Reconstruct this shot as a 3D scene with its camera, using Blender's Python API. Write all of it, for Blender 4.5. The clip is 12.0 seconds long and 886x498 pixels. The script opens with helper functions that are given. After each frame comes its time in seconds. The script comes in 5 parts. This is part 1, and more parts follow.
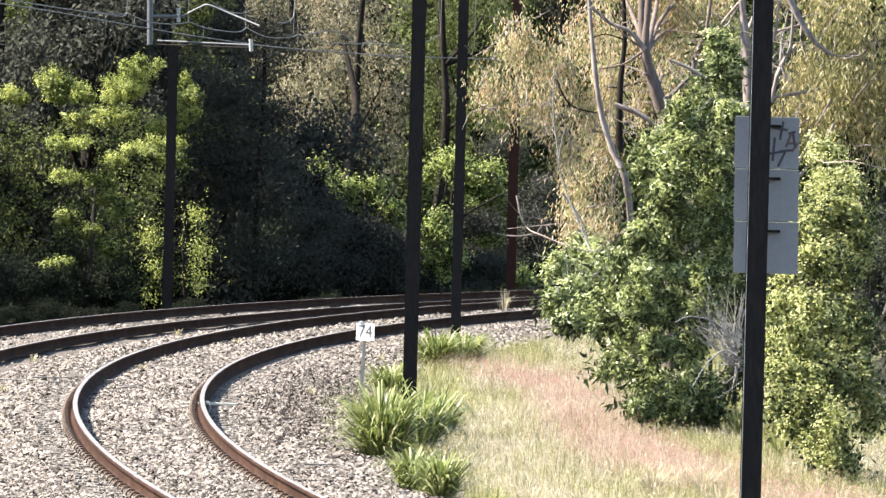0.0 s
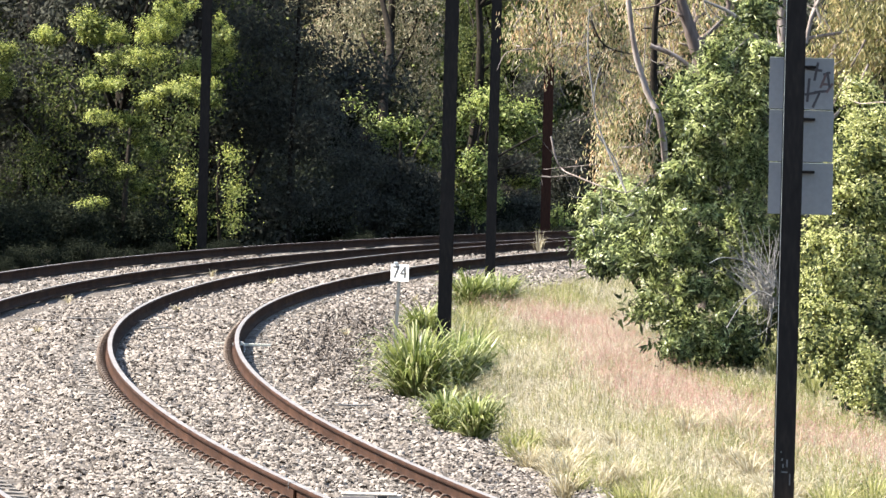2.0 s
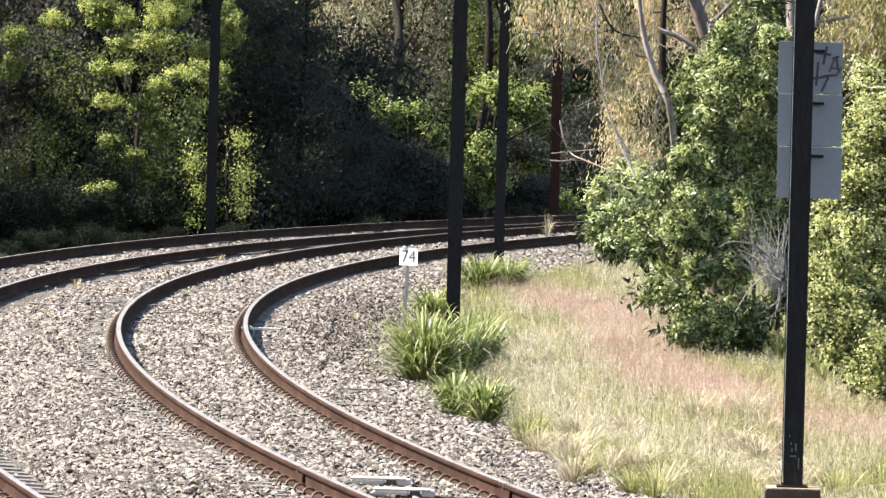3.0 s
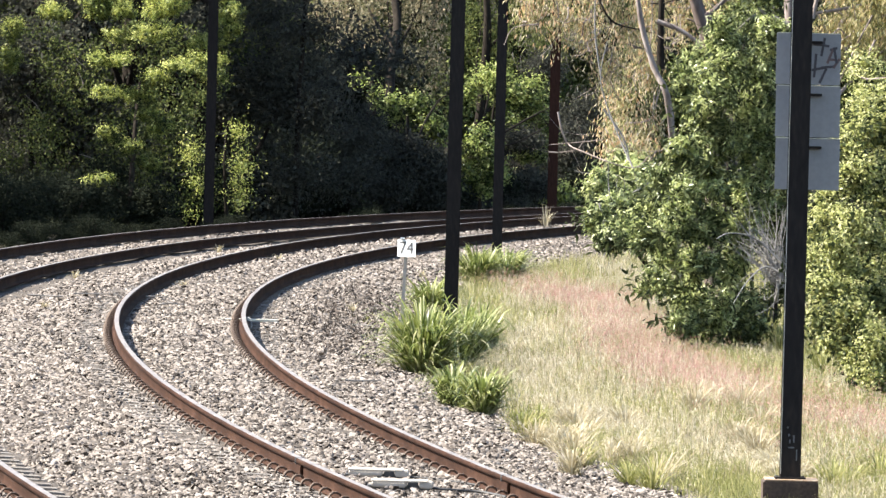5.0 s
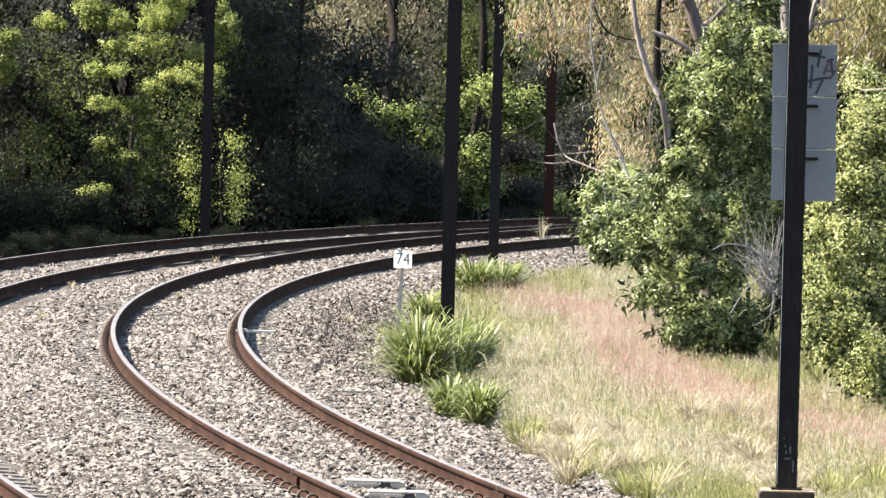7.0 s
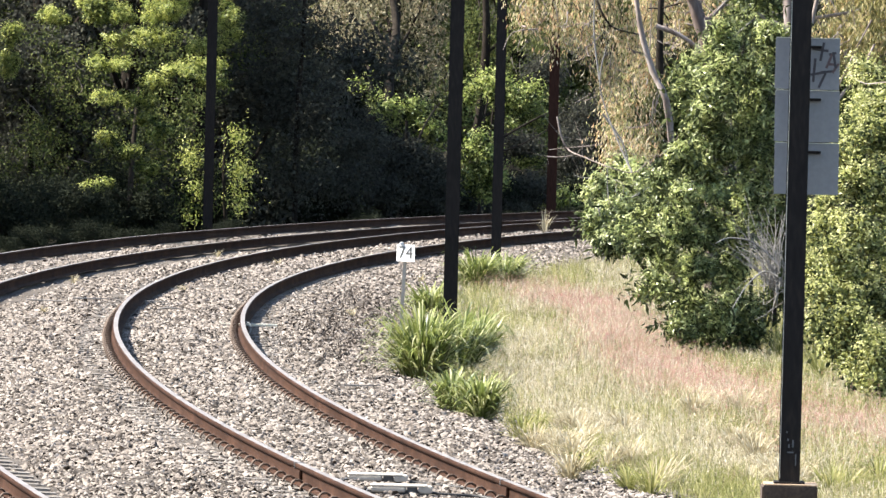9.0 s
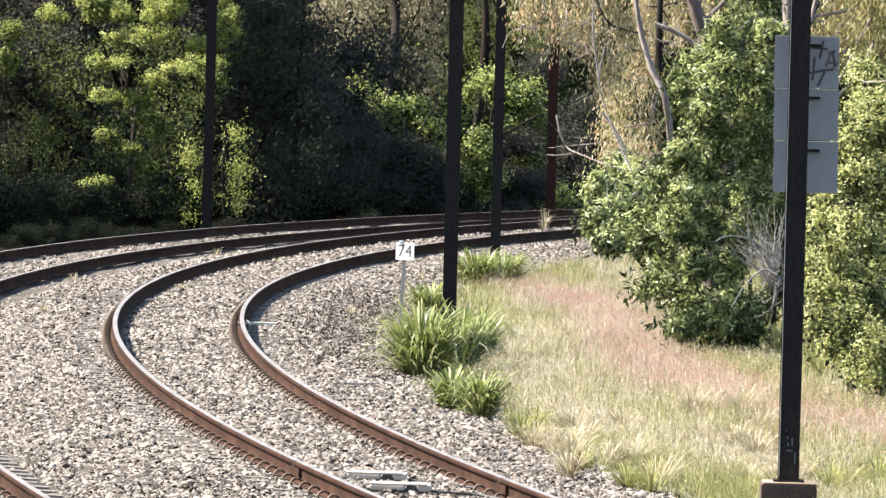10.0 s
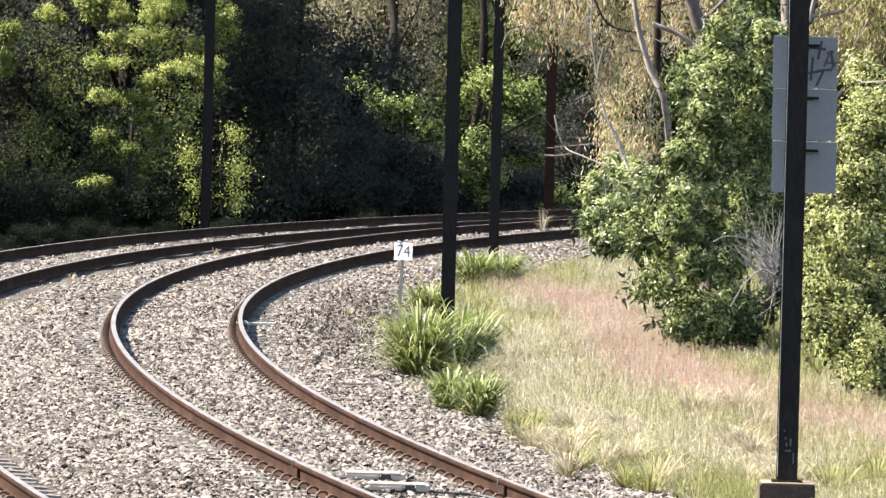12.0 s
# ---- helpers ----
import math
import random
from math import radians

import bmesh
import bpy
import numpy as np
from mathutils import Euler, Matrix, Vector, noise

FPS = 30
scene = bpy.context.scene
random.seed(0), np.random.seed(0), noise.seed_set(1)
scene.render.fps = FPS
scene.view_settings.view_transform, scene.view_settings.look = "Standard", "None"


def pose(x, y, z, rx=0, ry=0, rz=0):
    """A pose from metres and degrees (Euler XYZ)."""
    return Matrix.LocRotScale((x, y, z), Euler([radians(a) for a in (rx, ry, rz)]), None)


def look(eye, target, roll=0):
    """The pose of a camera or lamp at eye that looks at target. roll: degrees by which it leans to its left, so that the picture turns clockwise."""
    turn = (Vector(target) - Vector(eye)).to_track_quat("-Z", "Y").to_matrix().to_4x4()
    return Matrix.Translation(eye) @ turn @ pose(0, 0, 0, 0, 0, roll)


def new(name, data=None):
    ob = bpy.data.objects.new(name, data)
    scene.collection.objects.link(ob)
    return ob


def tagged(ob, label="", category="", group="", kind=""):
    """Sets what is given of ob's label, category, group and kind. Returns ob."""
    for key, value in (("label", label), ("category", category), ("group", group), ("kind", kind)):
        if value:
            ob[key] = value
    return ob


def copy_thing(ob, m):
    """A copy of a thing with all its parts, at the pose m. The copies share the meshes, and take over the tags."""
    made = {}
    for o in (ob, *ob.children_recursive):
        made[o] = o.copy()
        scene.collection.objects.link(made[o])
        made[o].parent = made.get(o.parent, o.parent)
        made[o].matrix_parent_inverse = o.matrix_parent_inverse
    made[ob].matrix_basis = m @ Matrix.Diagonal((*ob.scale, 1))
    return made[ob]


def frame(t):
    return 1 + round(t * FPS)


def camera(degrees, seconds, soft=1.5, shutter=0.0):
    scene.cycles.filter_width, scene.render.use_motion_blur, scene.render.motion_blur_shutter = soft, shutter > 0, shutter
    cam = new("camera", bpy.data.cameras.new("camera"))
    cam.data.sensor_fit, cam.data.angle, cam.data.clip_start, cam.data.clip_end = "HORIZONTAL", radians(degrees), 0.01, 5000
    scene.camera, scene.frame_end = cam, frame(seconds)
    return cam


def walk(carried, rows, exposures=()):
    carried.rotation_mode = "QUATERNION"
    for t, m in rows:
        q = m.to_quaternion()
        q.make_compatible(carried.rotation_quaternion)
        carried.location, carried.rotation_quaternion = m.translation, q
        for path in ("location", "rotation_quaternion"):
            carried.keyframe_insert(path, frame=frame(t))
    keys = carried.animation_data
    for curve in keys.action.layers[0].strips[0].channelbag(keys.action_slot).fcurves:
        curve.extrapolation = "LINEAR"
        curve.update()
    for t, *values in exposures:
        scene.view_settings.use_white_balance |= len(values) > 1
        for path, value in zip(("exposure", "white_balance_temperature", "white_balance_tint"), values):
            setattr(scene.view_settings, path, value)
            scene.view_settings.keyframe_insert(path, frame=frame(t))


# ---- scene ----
# ------------------------------------------------------------------ camera
EYE, ROLL = 3.588, 1.45
cam = camera(5.956, 12.0, soft=1.5)
# seconds, yaw, pitch: the camera stands still and is only turned
TURNS = [
    (0, -0.2678, -1.0364),
    (0.5, -0.2206, -1.1276),
    (1, -0.1572, -1.2408),
    (1.5, -0.0944, -1.3378),
    (2, -0.0356, -1.4342),
    (2.5, 0.0000, -1.4982),
    (3, 0.0238, -1.5416),
    (5, 0.0103, -1.5992),
    (5.5, -0.0006, -1.5694),
    (6, -0.0118, -1.5474),
    (6.5, -0.0169, -1.5325),
    (7, -0.0143, -1.5248),
    (9, 0.0044, -1.5675),
    (9.5, 0.0000, -1.5726),
    (10, -0.0006, -1.5791),
    (10.5, -0.0058, -1.5811),
    (11, -0.0117, -1.5830),
    (11.5, -0.0162, -1.5830),
    (12, -0.0117, -1.5778),
]
walk(cam, [(t, pose(0, 0, EYE, 0, -ROLL, 0) @ pose(0, 0, 0, 90 + pitch, 0, yaw)) for t, yaw, pitch in TURNS],
     exposures=[(0.0, 2.0), (1.5, 1.92), (2.6, 1.84), (12.0, 1.82)])

# ------------------------------------------------------------------ light
SUN = Vector((-0.88, 0.03, 0.86)).normalized()
world = bpy.data.worlds.new("world")
scene.world = world
world.use_nodes = True
sky = world.node_tree.nodes.new("ShaderNodeTexSky")
sky.sky_type, sky.sun_disc = "NISHITA", False
sky.sun_elevation = math.asin(SUN.z)
sky.sun_rotation = math.atan2(SUN.x, SUN.y)
world.node_tree.links.new(sky.outputs[0], world.node_tree.nodes["Background"].inputs[0])
world.node_tree.nodes["Background"].inputs[1].default_value = 0.09
sun = new("sun", bpy.data.lights.new("sun", "SUN"))
sun.data.energy, sun.data.angle, sun.data.color = 5.2, radians(0.5), (1.0, 0.95, 0.86)
sun.matrix_world = look((0, 0, 60), Vector((0, 0, 60)) - SUN)


# ------------------------------------------------------------------ materials
def nodes_of(name):
    m = bpy.data.materials.new(name)
    m.use_nodes = True
    return m, m.node_tree.nodes, m.node_tree.links, m.node_tree.nodes["Principled BSDF"]


def ramp_node(nodes, stops):
    r = nodes.new("ShaderNodeValToRGB")
    el = r.color_ramp.elements
    while len(el) < len(stops):
        el.new(0.5)
    for e, (p, c) in zip(el, stops):
        e.position, e.color = p, (*c, 1)
    return r


def surface(name, stops, scale=3.0, fine=40.0, rough=0.8, metal=0.0, bump=0.3, depth=0.01, stretch=(1, 1, 1), island=0.0, spec=0.5):
    """Two scales of noise through a colour ramp, with a fine relief; island: how far each loose piece differs."""
    m, nodes, links, bsdf = nodes_of(name)
    co = nodes.new("ShaderNodeTexCoord")
    mp = nodes.new("ShaderNodeMapping")
    mp.inputs["Scale"].default_value = stretch
    links.new(co.outputs["Object"], mp.inputs[0])
    big, small = nodes.new("ShaderNodeTexNoise"), nodes.new("ShaderNodeTexNoise")
    big.inputs["Scale"].default_value, small.inputs["Scale"].default_value = scale, fine
    big.inputs["Detail"].default_value, small.inputs["Detail"].default_value = 4, 5
    for n in (big, small):
        links.new(mp.outputs[0], n.inputs["Vector"])
    mix = nodes.new("ShaderNodeMix")
    mix.inputs[0].default_value = 0.5
    links.new(big.outputs[0], mix.inputs[2])
    links.new(small.outputs[0], mix.inputs[3])
    fac = mix.outputs[0]
    if island:
        geo = nodes.new("ShaderNodeNewGeometry")
        mix2 = nodes.new("ShaderNodeMix")
        mix2.inputs[0].default_value = island
        links.new(fac, mix2.inputs[2])
        links.new(geo.outputs["Random Per Island"], mix2.inputs[3])
        fac = mix2.outputs[0]
    r = ramp_node(nodes, stops)
    links.new(fac, r.inputs[0])
    links.new(r.outputs[0], bsdf.inputs["Base Color"])
    bsdf.inputs["Roughness"].default_value, bsdf.inputs["Metallic"].default_value = rough, metal
    bsdf.inputs["Specular IOR Level"].default_value = spec
    if bump:
        b = nodes.new("ShaderNodeBump")
        b.inputs["Strength"].default_value, b.inputs["Distance"].default_value = bump, depth
        links.new(small.outputs[0], b.inputs["Height"])
        links.new(b.outputs[0], bsdf.inputs["Normal"])
    return m


def leafy(name, stops, glow=0.35, rough=0.45, spec=0.4, patch=0.6):
    """Leaves: every blade or leaf its own shade, drifting in patches; light comes through them."""
    m, nodes, links, bsdf = nodes_of(name)
    geo, co, nz = nodes.new("ShaderNodeNewGeometry"), nodes.new("ShaderNodeTexCoord"), nodes.new("ShaderNodeTexNoise")
    nz.inputs["Scale"].default_value, nz.inputs["Detail"].default_value = patch, 2
    links.new(co.outputs["Object"], nz.inputs["Vector"])
    mix = nodes.new("ShaderNodeMix")
    mix.inputs[0].default_value = 0.55
    links.new(nz.outputs[0], mix.inputs[2])
    links.new(geo.outputs["Random Per Island"], mix.inputs[3])
    r = ramp_node(nodes, stops)
    links.new(mix.outputs[0], r.inputs[0])
    links.new(r.outputs[0], bsdf.inputs["Base Color"])
    bsdf.inputs["Roughness"].default_value = rough
    bsdf.inputs["Specular IOR Level"].default_value = spec
    tr = nodes.new("ShaderNodeBsdfTranslucent")
    links.new(r.outputs[0], tr.inputs[0])
    sh = nodes.new("ShaderNodeMixShader")
    sh.inputs[0].default_value = glow
    links.new(bsdf.outputs[0], sh.inputs[1])
    links.new(tr.outputs[0], sh.inputs[2])
    links.new(sh.outputs[0], nodes["Material Output"].inputs[0])
    return m


M_STONE = surface("ballast_stone", [(0.2, (0.022, 0.018, 0.0155)), (0.37, (0.096, 0.08, 0.068)), (0.55, (0.205, 0.174, 0.15)), (0.78, (0.298, 0.262, 0.23))], 0.3, 38, 0.9, 0, 1.0, 0.008, island=0.6, spec=0.2)
# bed toned dark so gaps between the stones read as shadow
M_BED = surface("ballast_bed", [(0.3, (0.035, 0.029, 0.024)), (0.5, (0.09, 0.076, 0.064)), (0.7, (0.18, 0.155, 0.132))], 0.5, 26, 0.95, 0, 1.0, 0.03, spec=0.2)
M_FLAKE = surface("dark_brown_flake", [(0.3, (0.035, 0.026, 0.02)), (0.5, (0.08, 0.062, 0.05)), (0.75, (0.17, 0.14, 0.115))], 6, 40, 0.9, 0, 0.0, island=0.5)
# earth toned very dark, taking in the shade on the wood floor
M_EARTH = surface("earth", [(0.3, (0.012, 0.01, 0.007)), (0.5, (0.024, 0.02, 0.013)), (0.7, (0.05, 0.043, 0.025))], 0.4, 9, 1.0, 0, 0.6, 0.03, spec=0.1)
M_RAIL = surface("rusty_rail_steel", [(0.3, (0.013, 0.0068, 0.0046)), (0.5, (0.037, 0.0185, 0.012)), (0.7, (0.078, 0.041, 0.027))], 1.5, 30, 0.9, 0.0, 0.25, 0.003, spec=0.08)
M_HEAD = surface("worn_rail_head", [(0.3, (0.17, 0.14, 0.12)), (0.5, (0.26, 0.225, 0.2)), (0.7, (0.37, 0.335, 0.305))], 2, 50, 0.5, 0.4, 0.1, 0.001, spec=0.35)
M_CLIP = surface("rusty_clip", [(0.3, (0.06, 0.038, 0.026)), (0.7, (0.17, 0.12, 0.088))], 8, 60, 0.75, 0.1, 0.2, 0.002)
M_CONCRETE = surface("weathered_concrete", [(0.3, (0.08, 0.068, 0.056)), (0.5, (0.15, 0.13, 0.11)), (0.7, (0.27, 0.24, 0.21))], 3, 45, 0.9, 0, 0.3, 0.004)
M_PALE = surface("pale_moulded_case", [(0.3, (0.36, 0.315, 0.26)), (0.7, (0.52, 0.465, 0.395))], 3, 45, 0.8, 0, 0.2, 0.003)
M_FOOTING = surface("stained_footing", [(0.3, (0.03, 0.019, 0.013)), (0.7, (0.1, 0.066, 0.046))], 4, 40, 0.9, 0, 0.4, 0.006)
M_GROUT = surface("rusty_grout", [(0.3, (0.2, 0.1, 0.05)), (0.5, (0.36, 0.26, 0.17)), (0.7, (0.5, 0.43, 0.34))], 7, 50, 0.9, 0, 0.3, 0.004)
M_MAST = surface("dark_mast_steel", [(0.3, (0.012, 0.0105, 0.0098)), (0.5, (0.02, 0.0172, 0.0158)), (0.75, (0.042, 0.033, 0.027))], 1.2, 30, 0.8, 0.0, 0.25, 0.003, (1, 1, 0.25), spec=0.12)
M_RUST = surface("rust_brown_mast", [(0.3, (0.025, 0.011, 0.008)), (0.7, (0.08, 0.036, 0.024))], 1.2, 30, 0.85, 0.0, 0.25, 0.003, (1, 1, 0.25), spec=0.1)
M_ALU = surface("sign_back_aluminium", [(0.3, (0.235, 0.233, 0.236)), (0.7, (0.31, 0.308, 0.31))], 2.5, 25, 0.55, 0.1, 0.05, 0.001)
M_EDGE = surface("bare_and_sunlit_edge", [(0.3, (0.6, 0.56, 0.42)), (0.7, (0.8, 0.78, 0.7))], 20, 60, 0.5, 0.2, 0.0)
M_WHITE = surface("white_enamel", [(0.3, (0.72, 0.72, 0.7)), (0.7, (0.82, 0.82, 0.8))], 6, 40, 0.4, 0, 0.02, 0.001)
M_BLACK = surface("black_enamel", [(0.3, (0.05, 0.05, 0.05)), (0.7, (0.1, 0.1, 0.1))], 6, 40, 0.5, 0, 0)
M_PAINT = surface("sprayed_dark_paint", [(0.3, (0.045, 0.04, 0.045)), (0.7, (0.085, 0.075, 0.08))], 8, 40, 0.7, 0, 0)
M_PINKPAINT = surface("sprayed_red_paint", [(0.3, (0.11, 0.075, 0.07)), (0.7, (0.17, 0.11, 0.105))], 8, 40, 0.7, 0, 0)
M_GALV = surface("galvanised_steel", [(0.3, (0.075, 0.08, 0.085)), (0.7, (0.14, 0.145, 0.15))], 3, 40, 0.5, 0.2, 0.1, 0.001)
M_WIRE = surface("weathered_copper_wire", [(0.3, (0.1, 0.1, 0.092)), (0.7, (0.2, 0.195, 0.18))], 3, 40, 0.55, 0.3, 0)
M_CERAMIC = surface("white_insulator", [(0.3, (0.3, 0.3, 0.29)), (0.7, (0.42, 0.42, 0.4))], 6, 30, 0.3, 0, 0)
M_CABLE = surface("black_cable", [(0.3, (0.03, 0.03, 0.03)), (0.7, (0.07, 0.065, 0.06))], 6, 30, 0.6, 0, 0)
M_BARK = surface("dark_bark", [(0.3, (0.01, 0.008, 0.0065)), (0.5, (0.021, 0.017, 0.0135)), (0.75, (0.05, 0.041, 0.032))], 2, 18, 0.95, 0, 0.8, 0.02, (1, 1, 0.3), spec=0.1)
M_GUM = surface("pale_gum_bark", [(0.3, (0.075, 0.055, 0.045)), (0.45, (0.18, 0.14, 0.12)), (0.62, (0.34, 0.285, 0.255))], 2.2, 14, 0.85, 0, 0.6, 0.012, (1, 1, 0.4))
M_BROWNGUM = surface("brown_gum_bark", [(0.3, (0.06, 0.04, 0.03)), (0.5, (0.12, 0.085, 0.07)), (0.75, (0.25, 0.195, 0.165))], 1.4, 14, 0.85, 0, 0.6, 0.01, (1, 1, 0.3))
M_DEADWOOD = surface("dead_grey_wood", [(0.3, (0.13, 0.12, 0.11)), (0.7, (0.29, 0.27, 0.25))], 3, 30, 0.9, 0, 0.2, 0.003)

L_WATTLE = leafy("wattle_leaves", [(0.2, (0.045, 0.075, 0.02)), (0.4, (0.22, 0.27, 0.06)), (0.64, (0.52, 0.54, 0.15)), (0.9, (0.72, 0.69, 0.3))], 0.42, patch=0.8)
L_YELLOW = leafy("yellow_green_leaves", [(0.22, (0.045, 0.075, 0.02)), (0.42, (0.25, 0.32, 0.075)), (0.7, (0.54, 0.57, 0.2))], 0.42)
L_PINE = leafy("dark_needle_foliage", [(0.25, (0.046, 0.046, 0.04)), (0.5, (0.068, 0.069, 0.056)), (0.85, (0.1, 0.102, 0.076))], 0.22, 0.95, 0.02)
# inner leaves carry the crown's own shade in their colour
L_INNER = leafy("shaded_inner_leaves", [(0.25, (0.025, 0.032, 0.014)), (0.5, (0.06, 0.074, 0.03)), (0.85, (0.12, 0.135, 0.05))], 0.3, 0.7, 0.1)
# undergrowth colour takes in the deep shade below the trees
L_UNDER = leafy("shade_toned_undergrowth_leaves", [(0.25, (0.012, 0.014, 0.01)), (0.5, (0.02, 0.024, 0.016)), (0.85, (0.034, 0.04, 0.024))], 0.15, 0.9, 0.03)
L_FOREST = leafy("forest_leaves", [(0.22, (0.035, 0.05, 0.018)), (0.48, (0.09, 0.115, 0.035)), (0.75, (0.2, 0.215, 0.07))], 0.36, 0.6, 0.15)
L_FARGUM = leafy("far_gum_leaves", [(0.2, (0.055, 0.055, 0.03)), (0.43, (0.18, 0.17, 0.095)), (0.68, (0.42, 0.37, 0.24)), (0.9, (0.46, 0.27, 0.16))], 0.35, 0.5, 0.3)
L_OLIVE = leafy("olive_gum_leaves", [(0.2, (0.08, 0.07, 0.035)), (0.34, (0.24, 0.235, 0.1)), (0.44, (0.42, 0.42, 0.16)), (0.53, (0.62, 0.54, 0.32)), (0.61, (0.66, 0.5, 0.31)), (0.68, (0.64, 0.37, 0.19)), (0.76, (0.76, 0.67, 0.48))], 0.46, patch=2.2)
L_ORANGE = leafy("orange_gum_leaves", [(0.2, (0.09, 0.095, 0.035)), (0.45, (0.3, 0.28, 0.11)), (0.7, (0.52, 0.43, 0.22)), (0.9, (0.56, 0.29, 0.15))], 0.4, patch=0.9)
L_GLOSSY = leafy("glossy_dark_leaves", [(0.22, (0.05, 0.072, 0.024)), (0.44, (0.265, 0.32, 0.1)), (0.72, (0.66, 0.68, 0.32))], 0.46, 0.32, 0.8, patch=0.9)
L_BRIGHT = leafy("bright_shrub_leaves", [(0.22, (0.1, 0.125, 0.034)), (0.44, (0.4, 0.42, 0.14)), (0.72, (0.7, 0.68, 0.34))], 0.46, 0.4, 0.35, patch=0.9)
G_DRY = leafy("dry_grass", [(0.2, (0.14, 0.12, 0.05)), (0.4, (0.35, 0.3, 0.165)), (0.6, (0.58, 0.5, 0.35)), (0.8, (0.8, 0.735, 0.6))], 0.36, 0.7, 0.2, 0.8)
G_GREEN = leafy("fresh_grass", [(0.2, (0.09, 0.105, 0.026)), (0.5, (0.27, 0.27, 0.09)), (0.8, (0.5, 0.45, 0.22))], 0.38, 0.6, 0.2, 0.8)
G_PINK = leafy("pink_seed_heads", [(0.2, (0.36, 0.16, 0.14)), (0.5, (0.5, 0.265, 0.23)), (0.8, (0.62, 0.41, 0.35))], 0.36, 0.8, 0.1, 0.6)
G_HAY = leafy("bleached_hay", [(0.2, (0.27, 0.225, 0.12)), (0.5, (0.43, 0.37, 0.24)), (0.8, (0.62, 0.565, 0.45))], 0.36, 0.7, 0.2, 1.0)
G_TUSSOCK = leafy("tussock_blades", [(0.12, (0.025, 0.042, 0.01)), (0.38, (0.13, 0.165, 0.04)), (0.6, (0.3, 0.325, 0.105)), (0.8, (0.55, 0.53, 0.32)), (0.95, (0.7, 0.66, 0.5))], 0.35, 0.4, 0.4, 2.5)


# ------------------------------------------------------------------ builders
def fast_mesh(name, v, f):
    v, f = np.asarray(v, np.float32), np.asarray(f, np.int32)
    me = bpy.data.meshes.new(name)
    me.vertices.add(len(v))
    me.vertices.foreach_set("co", v.ravel())
    me.loops.add(f.size)
    me.loops.foreach_set("vertex_index", f.ravel())
    me.polygons.add(len(f))
    me.polygons.foreach_set("loop_start", np.arange(len(f), dtype=np.int32) * f.shape[1])
    me.update(calc_edges=True)
    return me


def part(name, data, material, parent=None, label=""):
    """Links a bmesh or a mesh as one object, under parent if there is one."""
    if isinstance(data, bmesh.types.BMesh):
        bm, data = data, bpy.data.meshes.new(name)
        bm.to_mesh(data)
        bm.free()
    if not data.materials:
        data.materials.append(material)
    ob = new(name, data)
    ob.parent = parent
    return tagged(ob, label)


def root(name, at, label, category, group="", kind=""):
    ob = new(name)
    ob.location = at
    return tagged(ob, label, category, group, kind)


def box_into(bm, centre, size, bevel=0.0, turn=0.0):
    r = bmesh.ops.create_cube(bm, size=1, matrix=Matrix.Translation(centre) @ Matrix.Rotation(turn, 4, "Z") @ Matrix.Diagonal((*size, 1)))
    if bevel:
        es = list({e for v in r["verts"] for e in v.link_edges})
        bmesh.ops.bevel(bm, geom=es, offset=bevel, segments=2, affect="EDGES")
    return bm


def box(centre, size, bevel=0.0, turn=0.0):
    return box_into(bmesh.new(), centre, size, bevel, turn)


def tube(points, r0, r1=None, sides=7, wobble=0.0, rng=None, steps=1):
    """A tapered tube through the points; returns vertices and quads."""
    pts = np.array(points, float)
    if steps > 1:
        k = np.linspace(0, len(pts) - 1, (len(pts) - 1) * steps + 1)
        i = np.minimum(k.astype(int), len(pts) - 2)
        u = (k - i)[:, None]
        a, b = pts[i], pts[i + 1]
        p0, p3 = pts[np.maximum(i - 1, 0)], pts[np.minimum(i + 2, len(pts) - 1)]
        pts = 0.5 * (2 * a + (b - p0) * u + (2 * p0 - 5 * a + 4 * b - p3) * u**2 + (3 * a - p0 - 3 * b + p3) * u**3)
    n = len(pts)
    r1 = r0 if r1 is None else r1
    rad = np.linspace(r0, r1, n)
    if wobble:
        rad = rad * (1 + wobble * rng.standard_normal(n))
    t = np.gradient(pts, axis=0)
    t /= np.linalg.norm(t, axis=1)[:, None] + 1e-9
    ref = np.where(np.abs(t[:, 2:3]) > 0.9, np.array([[1.0, 0, 0]]), np.array([[0, 0, 1.0]]))
    u = np.cross(t, ref)
    u /= np.linalg.norm(u, axis=1)[:, None]
    w = np.cross(t, u)
    a = np.arange(sides) / sides * 2 * np.pi
    v = pts[:, None] + rad[:, None, None] * (np.cos(a)[None, :, None] * u[:, None] + np.sin(a)[None, :, None] * w[:, None])
    i, j = np.meshgrid(np.arange(n - 1), np.arange(sides), indexing="ij")
    q = np.stack([i * sides + j, i * sides + (j + 1) % sides, (i + 1) * sides + (j + 1) % sides, (i + 1) * sides + j], -1).reshape(-1, 4)
    return v.reshape(-1, 3), q


def merge(pieces):
    vs, fs, k = [], [], 0
    for v, f in pieces:
        vs.append(v)
        fs.append(f + k)
        k += len(v)
    return np.concatenate(vs), np.concatenate(fs)


def limb(name, points, r0, r1, material, parent, rng, steps=4):
    me = fast_mesh(name, *tube(points, r0, r1, 8, 0.06, rng, steps))
    me.polygons.foreach_set("use_smooth", np.ones(len(me.polygons), bool))
    return part(name, me, material, parent)


def unit(rng, n):
    v = rng.standard_normal((n, 3))
    return v / np.linalg.norm(v, axis=1)[:, None]


